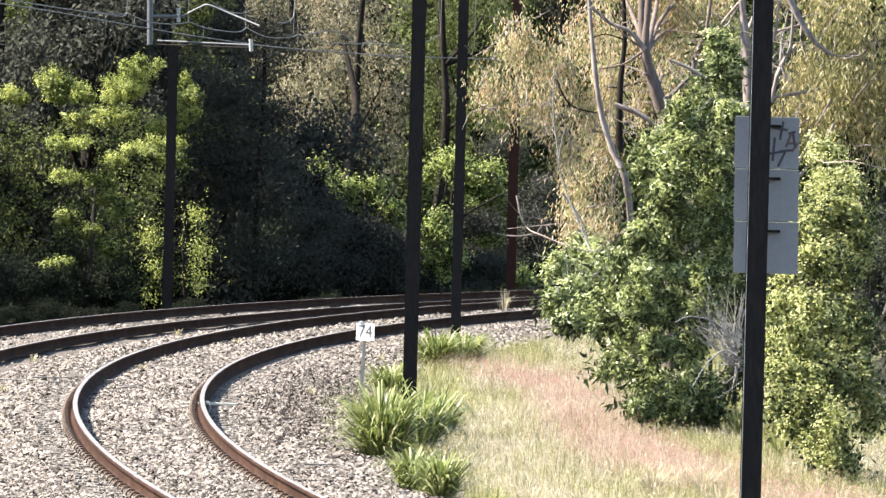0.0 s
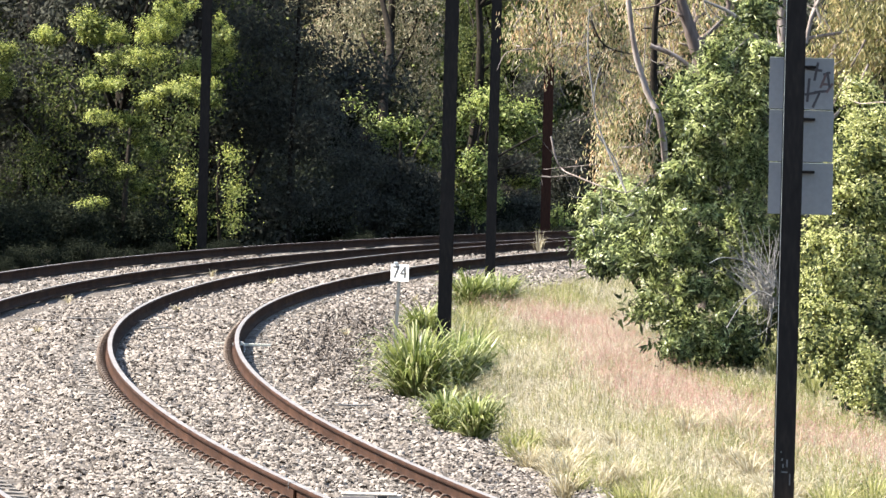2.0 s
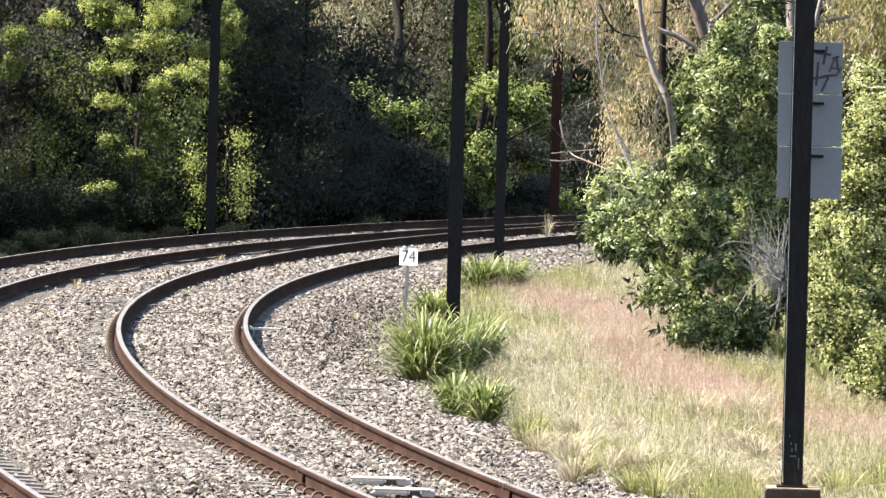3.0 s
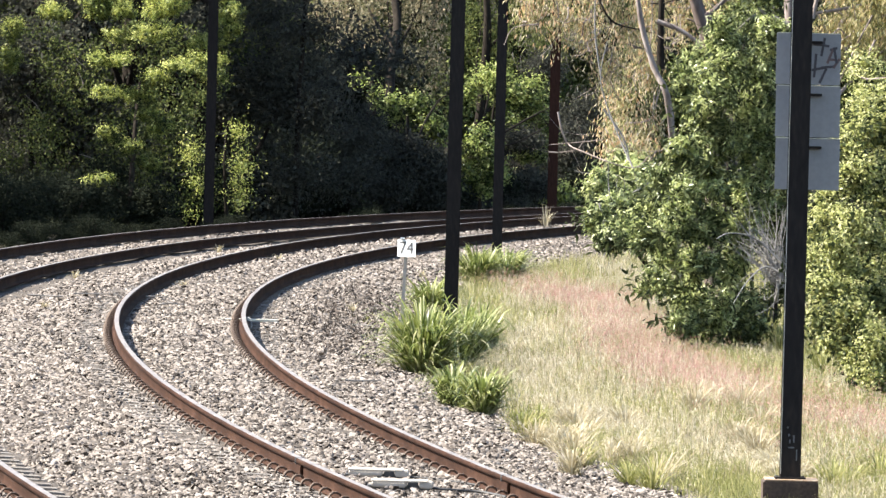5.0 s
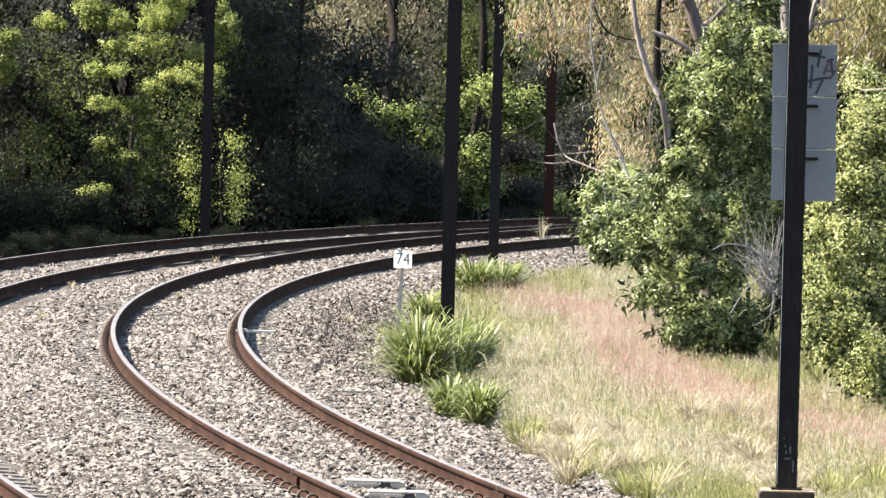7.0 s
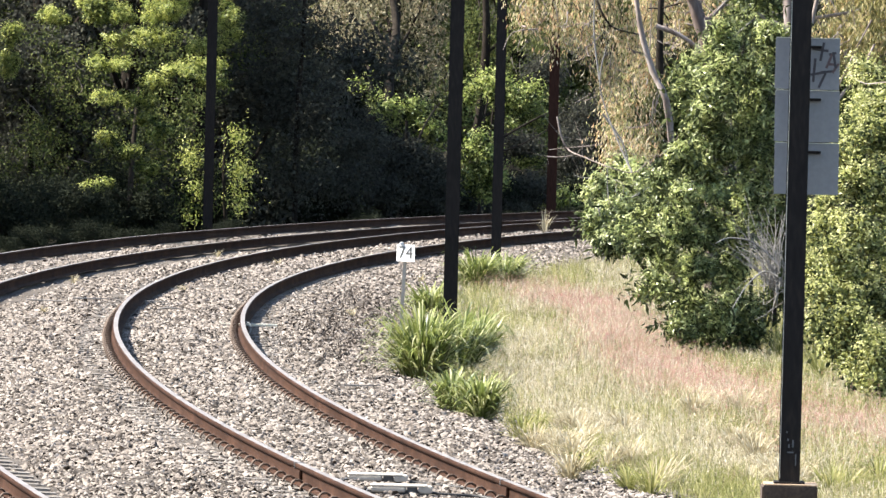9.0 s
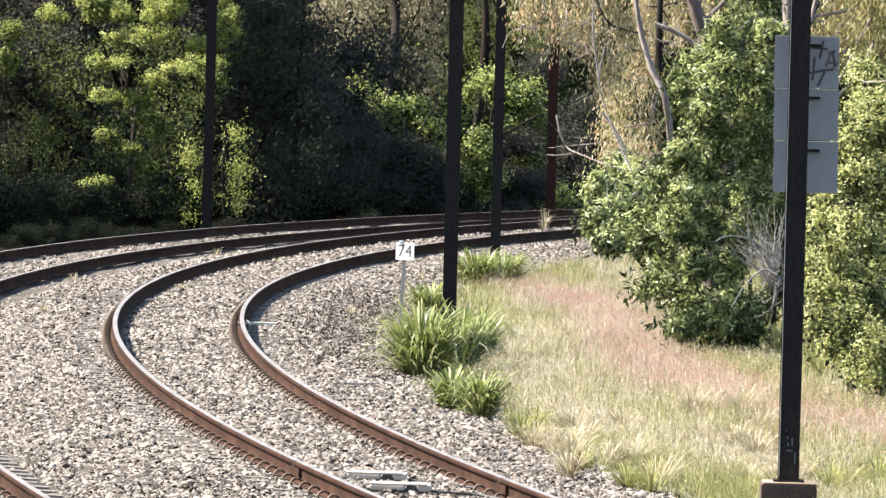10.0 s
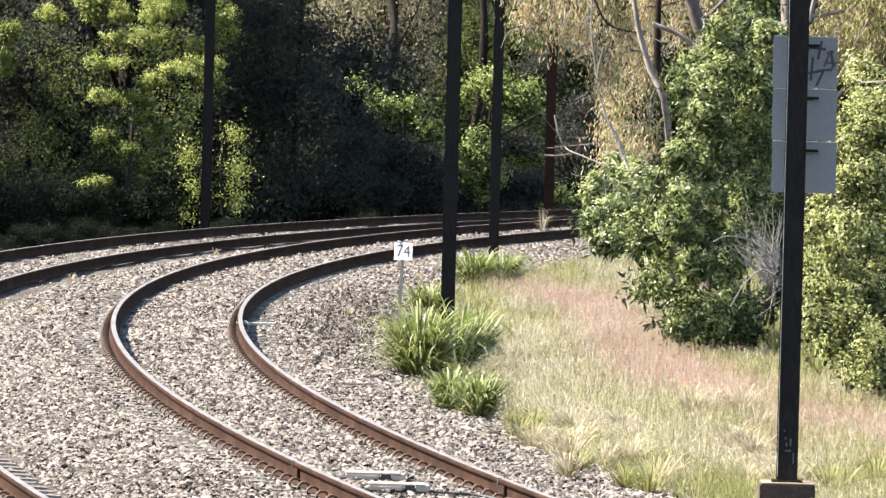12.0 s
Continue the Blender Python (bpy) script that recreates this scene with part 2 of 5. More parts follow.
def leaf_mesh(name, rng, centres, length, width, droop):
    """One folded kite for each leaf."""
    n = len(centres)
    d = unit(rng, n)
    d[:, 2] -= droop
    d /= np.linalg.norm(d, axis=1)[:, None]
    side = np.cross(d, unit(rng, n))
    side /= np.linalg.norm(side, axis=1)[:, None] + 1e-9
    nor = np.cross(side, d)
    ln = (length * rng.uniform(0.6, 1.3, n))[:, None]
    wd = (width * rng.uniform(0.6, 1.3, n))[:, None]
    tip = centres + d * ln
    mid = centres + d * ln * 0.45 + nor * wd * 0.25
    v = np.stack([centres, mid + side * wd * 0.5, tip, mid - side * wd * 0.5], 1).reshape(-1, 3)
    k = np.arange(n)[:, None] * 4
    return fast_mesh(name, v, np.concatenate([k + [0, 1, 2], k + [0, 2, 3]]))


def crown_points(rng, blobs, n, clump, per=28, hollow=0.55, flat=0.6):
    """Leaf places: tufts spread over the shells of the blobs (x, y, z, half width, half height)."""
    b = np.array(blobs, float)
    w = b[:, 3] * b[:, 4] + 0.05
    tufts = max(1, n // per)
    i = rng.choice(len(b), tufts, p=w / w.sum())
    d = unit(rng, tufts)
    r = rng.uniform(hollow, 1.05, tufts)[:, None]
    c = b[i, :3] + d * r * np.stack([b[i, 3], b[i, 3] * 0.9, b[i, 4]], 1)
    j = rng.integers(0, tufts, n)
    g = rng.standard_normal((n, 3)) * clump * rng.uniform(0.5, 1.3, tufts)[j][:, None]
    g[:, 2] *= flat
    return c[j] + g


def whorl_mesh(name, rng, blobs, o, n, leaf, per, hollow, droop, lift, up, clump):
    """Leaves in rosettes on the shells of the blobs, each rosette facing out and a little upwards."""
    b = np.array(blobs, float)
    w = b[:, 3] * b[:, 4] + 0.02
    tufts = max(1, n // per)
    i = rng.choice(len(b), tufts, p=w / w.sum())
    d = unit(rng, tufts)
    c = b[i, :3] - o + d * rng.uniform(hollow, 1.06, tufts)[:, None] * np.stack([b[i, 3], b[i, 3] * 0.9, b[i, 4]], 1)
    ax = d * (1 - up) + rng.standard_normal((tufts, 3)) * 0.3
    ax[:, 2] += up
    ax /= np.linalg.norm(ax, axis=1)[:, None]
    u = np.cross(ax, unit(rng, tufts))
    u /= np.linalg.norm(u, axis=1)[:, None] + 1e-9
    v = np.cross(ax, u)
    j = rng.integers(0, tufts, n)
    a = rng.uniform(0, 2 * np.pi, n)[:, None]
    dr = np.cos(a) * u[j] + np.sin(a) * v[j] + ax[j] * (lift + 0.35 * rng.standard_normal(n))[:, None]
    dr[:, 2] -= droop * rng.uniform(0.3, 1.4, n)
    dr /= np.linalg.norm(dr, axis=1)[:, None]
    side = np.cross(dr, ax[j])
    side /= np.linalg.norm(side, axis=1)[:, None] + 1e-9
    nor = np.cross(side, dr)
    ln = (leaf[0] * rng.uniform(0.55, 1.3, n))[:, None]
    wd = (leaf[1] * rng.uniform(0.6, 1.3, n))[:, None]
    at = c[j] + ax[j] * (rng.standard_normal(n) * clump)[:, None] + rng.standard_normal((n, 3)) * clump * 0.5
    mid = at + dr * ln * 0.45 + nor * wd * 0.25
    p = np.stack([at, mid + side * wd * 0.5, at + dr * ln, mid - side * wd * 0.5], 1).reshape(-1, 3)
    k = np.arange(n)[:, None] * 4
    return fast_mesh(name, p, np.concatenate([k + [0, 1, 2], k + [0, 2, 3]]))


def ragged(blobs, k, seed):
    """Breaks each mass of leaves into a smaller heart and k sprays round it."""
    r = np.random.default_rng(seed)
    out = []
    for x, y, z, a, h in blobs:
        out.append((x, y, z, a * 0.8, h * 0.8))
        for d in unit(r, k):
            q = r.uniform(0.22, 0.5)
            out.append((x + d[0] * a * 0.85, y + d[1] * a * 0.6, z + d[2] * h * 0.9, a * q, h * q))
    return out


def tree(name, label, category, at, trunk, radius, blobs, n, leaf, bark, leaves, seed, droop=0.2, clump=0.2, limbs=True, group="", per=28, hollow=0.55, twigs=0, twig_bark=None, flat=0.6, core=0, whorl=None):
    """A thing with a tapered trunk, a limb into each mass of leaves, and the crown; all places in the world."""
    rng = np.random.default_rng(seed)
    ob = root(name, at, label, category, group)
    o = np.array(at)
    tp = np.array(trunk, float) - o
    limb("trunk", tp, radius, radius * 0.45, bark, ob, rng)
    if limbs:
        for b in blobs:
            c = np.array(b[:3]) - o
            k = min(len(tp) - 2, int(rng.integers(0, len(tp) - 1)))
            k = max([q for q in range(len(tp)) if tp[q][2] < c[2]] or [0])
            a = tp[k] * 0.7 + tp[max(0, k - 1)] * 0.3
            m = (a + c) / 2 + rng.standard_normal(3) * 0.12 + [0, 0, 0.1]
            limb("branch", [a, m, c + [0, 0, b[4] * 0.3]], radius * 0.4, radius * 0.1, bark, ob, rng)
    for i in range(twigs):
        b = blobs[int(rng.integers(0, len(blobs)))]
        a = np.array(b[:3]) - o + rng.standard_normal(3) * [b[3] * 0.6, b[3] * 0.3, b[4] * 0.6] - [0, b[3] * 0.6, 0]
        c = a + rng.standard_normal(3) * [0.3, 0.15, 0.35]
        limb("twig", [a, (a + c) / 2 + rng.standard_normal(3) * 0.08, c], rng.uniform(0.005, 0.016), 0.003, twig_bark or bark, ob, rng, 3)
    if whorl:
        me = whorl_mesh("crown", rng, blobs, o, n, leaf, per, hollow, droop, whorl[0], whorl[1], clump)
    else:
        me = leaf_mesh("crown", rng, crown_points(rng, blobs, n, clump, per, hollow, flat) - o, leaf[0], leaf[1], droop)
    part("crown", me, leaves, ob)
    # dark inner leaves stand in for the shade inside the crown
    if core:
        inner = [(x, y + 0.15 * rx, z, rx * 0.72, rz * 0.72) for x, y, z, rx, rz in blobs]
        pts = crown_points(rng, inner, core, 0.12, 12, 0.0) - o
        part("inner_foliage", leaf_mesh("inner_foliage", rng, pts, leaf[0] * 1.7, leaf[1] * 2.2, droop), L_INNER, ob, "inner leaves darkened for shade inside the crown")
    return ob


# ------------------------------------------------------------------ the lie of the land
BEND, BX, BY = 432.594, 430.058, 111.284
CR, SR = math.cos(radians(ROLL)), math.sin(radians(ROLL))
OFFSETS, TOPS = (0.0, 1.505, 3.803, 5.308), (0.0, 0.098, 0.04, 0.138)


def fall(y):
    """The line falls away slowly beyond 60 m."""
    d = np.clip(np.asarray(y, float) - 60, 0, 160)
    return -0.54e-4 * d**2 - 0.0173 * np.clip(np.asarray(y, float) - 220, 0, 200)


def tilt(x, y, z):
    """From the plane of the line, which climbs across the view, to the world."""
    x, y, z = (np.asarray(q, float) for q in (x, y, z))
    return np.stack([CR * x - SR * (z - EYE), y + 0 * x, EYE + SR * x + CR * (z - EYE)], -1)


def along(s, e, z):
    """A place s fifties of metres along the curve, e metres outside the inner rail, z above its head."""
    s, e = np.asarray(s, float), np.asarray(e, float)
    ph = s * 50 / BEND
    r = BEND + e - 0.9364 * s**2 - 0.2094 * s**3
    x, y = BX - r * np.cos(ph), BY + r * np.sin(ph)
    return tilt(x, y, z + fall(y))


def outside(x, y):
    ph = np.arctan2(y - BY, BX - x)
    s = np.clip(ph * BEND / 50, -3, 4.5)
    return np.hypot(x - BX, y - BY) - BEND + 0.9364 * s**2 + 0.2094 * s**3


KNOTS_E = (-30.0, -2.1, -0.9, -0.52, -0.1, 0.05, 0.35, 0.75, 1.15, 1.42, 1.58, 1.96, 2.15, 2.7, 3.2, 3.7, 3.86, 4.5, 4.9, 5.22, 5.38, 5.8, 6.4, 7.7, 11.0, 14.0)
KNOTS_Z = (-0.42, -0.42, -0.22, -0.205, -0.2, -0.17, -0.125, -0.1, -0.078, -0.07, -0.073, -0.058, -0.03, -0.11, -0.175, -0.185, -0.13, -0.07, -0.065, -0.065, -0.005, 0.01, -0.06, -0.42, -0.45, -0.4)


def bed(e):
    return np.interp(e, KNOTS_E, KNOTS_Z)


def ground(x, y):
    """The height of the ground in the world; a wooded slope rises outside the curve."""
    x, y = np.asarray(x, float), np.asarray(y, float)
    z = np.full(np.broadcast(x, y).shape, -0.4)
    for _ in range(3):
        xp = (x + SR * (z - EYE)) / CR
        e = outside(xp, y)
        z = bed(e) + fall(y) + 14 * (1 - np.exp(-np.clip(e - 16, 0, 400) / 40))
    return EYE + SR * np.clip(xp, -60, 60) + CR * (z - EYE)


def foot(x, y):
    return (x, y, float(ground(x, y)))


def sheet(name, xs, ys, height, material):
    gx, gy = np.meshgrid(xs, ys)
    v = np.stack([gx, gy, height(gx, gy)], -1).reshape(-1, 3)
    n, m = len(ys), len(xs)
    i, j = np.meshgrid(np.arange(n - 1), np.arange(m - 1), indexing="ij")
    k = i * m + j
    me = fast_mesh(name, v, np.stack([k, k + 1, k + m + 1, k + m], -1).reshape(-1, 4))
    me.polygons.foreach_set("use_smooth", np.ones(len(me.polygons), bool))
    return part(name, me, material)


def bed_or_ground(x, y):
    xp = x + SR * (-0.3 - EYE)
    e = outside(xp, y)
    return ground(x, y) - 0.12 * ((e > -1.9) & (e < 7.3) & (y > 22) & (y < 300))


axis_x = np.concatenate([np.linspace(-1500, -60, 14), np.linspace(-50, -22, 12), np.arange(-20, 40, 0.8), np.linspace(44, 120, 12), np.linspace(150, 1500, 12)])
axis_y = np.concatenate([np.linspace(-600, -20, 10), np.arange(0, 330, 1.5), np.linspace(340, 600, 20), np.linspace(700, 3000, 10)])
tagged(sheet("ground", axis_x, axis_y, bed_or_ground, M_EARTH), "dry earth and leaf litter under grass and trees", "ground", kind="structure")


def ballast():
    ss = np.linspace(-1.75, 4.2, 260)
    es = np.array([-2.25, -1.9, -1.5, -1.15, -0.7, -0.3, 0.3, 0.9, 1.5, 2.0, 2.6, 3.2, 3.8, 4.5, 5.3, 5.8, 6.3, 7.0, 7.7])
    gs, ge = np.meshgrid(ss, es, indexing="ij")
    rng = np.random.default_rng(5)
    v = along(gs, ge, bed(ge) + 0.012 * rng.standard_normal(gs.shape)).reshape(-1, 3)
    n, m = len(ss), len(es)
    i, j = np.meshgrid(np.arange(n - 1), np.arange(m - 1), indexing="ij")
    k = i * m + j
    tagged(part("ballast_bed", fast_mesh("ballast_bed", v, np.stack([k, k + m, k + m + 1, k + 1], -1).reshape(-1, 4)), M_BED),
           "crushed-stone ballast under both tracks, darkened for shadowed gaps between stones", "ballast", kind="structure")
    n = 430000
    y = 1 / rng.uniform(1 / 230, 1 / 56, n)
    s = (y - BY) / 50
    s = s + 0.03 * s**3
    e = rng.uniform(-2.1, 7.5, n)
    clear = np.min([np.abs(e - o) for o in OFFSETS], axis=0) > 0.12
    ends = ((e > 1.6) & (e < 1.98)) | ((e > -0.5) & (e < -0.1)) | ((e > 3.3) & (e < 3.7))
    clear &= ~ends | (rng.uniform(0, 1, n) < np.where(e > 3, 0.35, 0.75))
    clear &= np.abs(along(s, e, 0)[:, 0]) < 0.056 * y + 0.4
    s, e, y = s[clear], e[clear], y[clear]
    n = len(s)
    size = rng.uniform(0.0105, 0.0275, (n, 1)) * rng.uniform(0.75, 1.25, (n, 3)) * (1 + np.clip(y - 70, 0, 200)[:, None] / 300)
    at = along(s, e, bed(e) + size[:, 2] * 0.2 + 0.012 * rng.standard_normal(n))
    corner = np.array([[1, 0, -0.5], [0, 1, -0.5], [-1, 0, -0.5], [0, -1, -0.5], [0, 0, 0.9]], float)
    v = (corner[None] * rng.uniform(0.6, 1.4, (n, 5, 1)) + rng.uniform(-0.55, 0.55, (n, 5, 3)) * [1, 1, 0.5]) * size[:, None]
    up = rng.standard_normal((n, 3)) * 0.3 + [0, 0, 1]
    up /= np.linalg.norm(up, axis=1)[:, None]
    a = np.cross(up, unit(rng, n))
    a /= np.linalg.norm(a, axis=1)[:, None]
    rot = np.stack([a, np.cross(up, a), up], 2)
    v = np.einsum("nij,nkj->nki", rot, v * [1.15, 1.15, 0.62]) + at[:, None]
    q = np.array([[0, 1, 4], [1, 2, 4], [2, 3, 4], [3, 0, 4]])
    f = (np.arange(n)[:, None, None] * 5 + q[None]).reshape(-1, 3)
    tagged(part("ballast_stones", fast_mesh("ballast_stones", v.reshape(-1, 3), f), M_STONE),
           "loose angular grey and buff ballast stones", "ballast", kind="stuff")
    # dark brown flakes scattered over the inner ballast shoulder
    n = 3600
    s = rng.normal(-0.02, 0.2, n)
    e = -1.35 + 0.42 * rng.standard_normal(n) - 0.5 * s
    bits = np.stack([along(s, e, 0)[:, 0], along(s, e, 0)[:, 1]], 1)
    at = np.column_stack([bits, ground(bits[:, 0], bits[:, 1]) + rng.uniform(0.01, 0.05, n)])
    tagged(part("brown_flakes", leaf_mesh("brown_flakes", rng, at, 0.08, 0.022, 0.0), M_FLAKE),
           "small dark brown flakes on the ballast shoulder", "leaf litter", kind="stuff")


ballast()

# ------------------------------------------------------------------ the tracks
HALF = [(0.0, 0.0), (0.026, -0.001), (0.034, -0.007), (0.036, -0.014), (0.036, -0.036), (0.011, -0.045), (0.0085, -0.06), (0.0085, -0.115), (0.014, -0.135), (0.065, -0.148), (0.07, -0.152), (0.07, -0.16)]
SECTION = HALF + [(-a, b) for a, b in HALF[:0:-1]]


def rail(e, z, label):
    """A flat-bottomed rail swept round the curve."""
    ob = root("rail", (0, 0, 0), label, "rail", "running rails")
    ss = np.linspace(-1.75, 4.2, 420)
    sec = np.array(SECTION)

    def sweep(idx, closed):
        p = sec[idx]
        v = np.stack([along(ss, e + a, z + b) for a, b in p], 1)
        n, m = len(ss), len(p)
        jj = np.arange(m if closed else m - 1)
        i, j = np.meshgrid(np.arange(n - 1), jj, indexing="ij")
        k = np.stack([i * m + j, i * m + (j + 1) % m, (i + 1) * m + (j + 1) % m, (i + 1) * m + j], -1).reshape(-1, 4)
        return fast_mesh("rail", v.reshape(-1, 3), k)

    top = [len(sec) - 1, 0, 1]
    part("rail_body", sweep(np.arange(1, len(sec)), False), M_RAIL, ob)
    part("running_surface", sweep(np.array(top), False), M_HEAD, ob, "polished steel running surface")
    return ob


LABELS = ("rust-brown steel rail on concrete sleepers, inside of the curve", "rust-brown steel rail on concrete sleepers, raised on the bend",
          "rust-brown steel rail of the far track", "dark steel rail beside the trees, outermost on the bend")
RAILS = [rail(e, z, lb) for e, z, lb in zip(OFFSETS, TOPS, LABELS)]


def clip_mesh():
    """A bent spring clip, a bar looped over the rail's foot."""
    pts = [(-0.055, -0.035, 0.02), (-0.045, -0.035, 0.048), (-0.015, -0.025, 0.066), (0.025, -0.005, 0.066), (0.052, 0.015, 0.045), (0.058, 0.03, 0.015), (0.045, 0.035, -0.01)]
    return fast_mesh("clip", *tube(np.array(pts) * 0.85, 0.011, 0.011, 5))


def sleepers():
    clip = clip_mesh()
    bm = bmesh.new()
    box_into(bm, (0, 0, -0.09), (2.4, 0.23, 0.18), 0.02)
    body = bpy.data.meshes.new("sleeper_body")
    bm.to_mesh(body)
    bm.free()
    body.materials.append(M_CONCRETE)
    clip.materials.append(M_CLIP)
    for (ea, eb), (za, zb), group, count in (((0, 1.505), (0.0, 0.098), "near track sleepers", 145), ((3.803, 5.308), (0.04, 0.138), "far track sleepers", 60)):
        for i in range(count):
            s = -1.15 + i * 0.6 / 50
            a, b = Vector(along(s, ea, za - 0.163)), Vector(along(s, eb, zb - 0.163))
            ahead = Vector(along(s + 0.01, ea, za - 0.163)) - a
            u = (a - b).normalized()
            w = u.cross(ahead).normalized()
            m = Matrix((u, w.cross(u), w)).transposed().to_4x4()
            m.translation = (a + b) / 2
            ob = root("sleeper", (0, 0, 0), "weathered concrete sleeper sunk in ballast", "sleeper", group)
            ob.matrix_basis = m
            part("sleeper_body", body, M_CONCRETE, ob)
            for side in (-1, 1):
                for k in (-1, 1) if i < 55 else (-1,):
                    cl = part("spring_clip", clip, M_CLIP, ob)
                    cl.location = (side * 0.7525 + k * 0.105, 0, 0.004)
                    cl.rotation_euler = (0, 0, 0 if k > 0 else math.pi)


sleepers()


def rail_joint(s, e, z, group=""):
    """An insulated joint: two plates bolted along the web."""
    a, b = Vector(along(s, e, z)), Vector(along(s + 0.01, e, z))
    ob = root("rail_joint", a, "dark joint plates bolted to the rail web", "rail joint", "rail joints")
    yaw = math.atan2((b - a).y, (b - a).x)
    for side in (-1, 1):
        p = part("fishplate", box((0, 0, 0), (0.62, 0.022, 0.075), 0.006), M_RAIL, ob)
        p.location, p.rotation_euler = Vector((-math.sin(yaw), math.cos(yaw), 0)) * side * 0.021 + Vector((0, 0, -0.085)), (0, 0, yaw)
    gap = part("joint_gap", box((0, 0, 0), (0.03, 0.078, 0.05), 0.002), M_BLACK, ob, "dark insulating end post")
    gap.location, gap.rotation_euler = (0, 0, -0.0235), (0, 0, yaw)


rail_joint(-0.911, 0.0, 0.0)
rail_joint(-0.894, 1.505, 0.098)


def track_bits():
    """A pale plank under the inner rail, a bond wire on it, and dry sticks on the ballast."""
    a, b = along(-0.11, -0.42, -0.135), along(-0.11, 0.36, -0.135)
    ob = root("plank", (a + b) / 2, "bleached timber plank laid across under the rail", "plank")
    d = b - a
    p = part("board", box((0, 0, 0), (float(np.linalg.norm(d)), 0.12, 0.03), 0.004), M_EDGE, ob)
    p.rotation_euler = (0, 0, math.atan2(d[1], d[0]))
    c = along(-0.16, -0.07, -0.03)
    ob = root("bond_wire", c, "pale curled bond wire beside the rail", "wire")
    k = np.linspace(0, 9, 26)
    part("loop", fast_mesh("loop", *tube(np.stack([-0.02 + 0.05 * np.cos(k), 0.02 * k, -0.05 + 0.06 * np.sin(k) - 0.006 * k], 1), 0.007, 0.007, 5)), M_CERAMIC, ob)
    rng = np.random.default_rng(17)
    for x, y, ln in (((-5.118, 114.048), 0, 0.75), ((-4.549, 112.195), 0.3, 0.5), ((-0.738, 87.586), 0.4, 0.4), ((-3.408, 109.123), 0.2, 0.3), ((-0.927, 107.775), -0.5, 0.35), ((-3.69, 112.113), 0.1, 0.3)):
        ob = root("dry_stick", (*x, float(ground(*x)) + 0.05), "pale dry stick lying on ballast", "stick", "dry sticks")
        u = np.array([math.cos(y), math.sin(y), 0]) * ln / 2
        part("stem", fast_mesh("stem", *tube([-u, rng.standard_normal(3) * 0.02, u], 0.012, 0.006, 5, steps=3)), M_DEADWOOD, ob)


track_bits()

# ------------------------------------------------------------------ masts
def mast(base, height, width, material, label, turn=0.0, footing=0.0, foot_drop=0.4, depth=None):
    """A rolled H-section upright, with a concrete footing where it shows."""
    depth = depth or width
    ob = root("overhead_mast", base, label, "mast", "overhead line masts")
    t = 0.014
    for yy in (-depth / 2, depth / 2):
        part("flange", box((0, yy, height / 2), (width, t, height), 0.003), material, ob)
    part("web", box((0, 0, height / 2), (0.011, depth - t - 0.002, height)), material, ob)
    if footing:
        part("base_plate", box((0, 0, 0.012), (width * 1.5, width * 1.5, 0.024), 0.004), material, ob)
        part("footing", box((0, 0, -foot_drop / 2 - 0.002), (footing, footing, foot_drop), 0.012), M_FOOTING, ob, "stained concrete footing with a chipped edge")
        part("grout_cap", box((0.01, 0, 0.002), (footing * 0.97, footing * 0.97, 0.012), 0.004), M_GROUT, ob, "pale rust-streaked grout")
    return ob


b1 = (2.854, 68, -0.083)
near_mast = mast(b1, 7.5, 0.163, M_MAST, "dark steel mast carrying sign boards, on a concrete footing", 0.0, 0.442, 0.5)
# sunlight on the flange's left edge, put in as a pale strip
part("sunlit_edge", box((-0.0795, -0.0905, 3.7), (0.004, 0.003, 7.3)), M_EDGE, near_mast, "pale strip for the sunlit flange edge")
for x, z, w, h in ((0.0, 0.26, 0.05, 0.012), (-0.012, 0.31, 0.012, 0.03), (0.02, 0.33, 0.012, 0.06), (-0.02, 0.36, 0.012, 0.02), (0.045, 0.2, 0.01, 0.09), (-0.03, 0.42, 0.01, 0.015)):
    part("paint_scrape", box((x, -0.0905, z), (w, 0.003, h)), M_GALV, near_mast, "pale scraped paint")
for q, lab in (((0.17, 104.5, -0.382), "dark steel mast rising from green tussocks"), ((0.993, 145, -0.648), "dark steel mast beside the inside of the curve")):
    mast(foot(q[0], q[1]), 7.8, 0.172, M_MAST, lab)
q = (-4.77, 176, -0.945)
left_mast = mast(foot(q[0], q[1]), 5.75, 0.2, M_MAST, "dark mast among trees beyond the far track")
q = (2.728, 207, -1.024)
mast(foot(q[0], q[1]), 8.5, 0.235, M_RUST, "rust-brown mast at the far end of the curve")


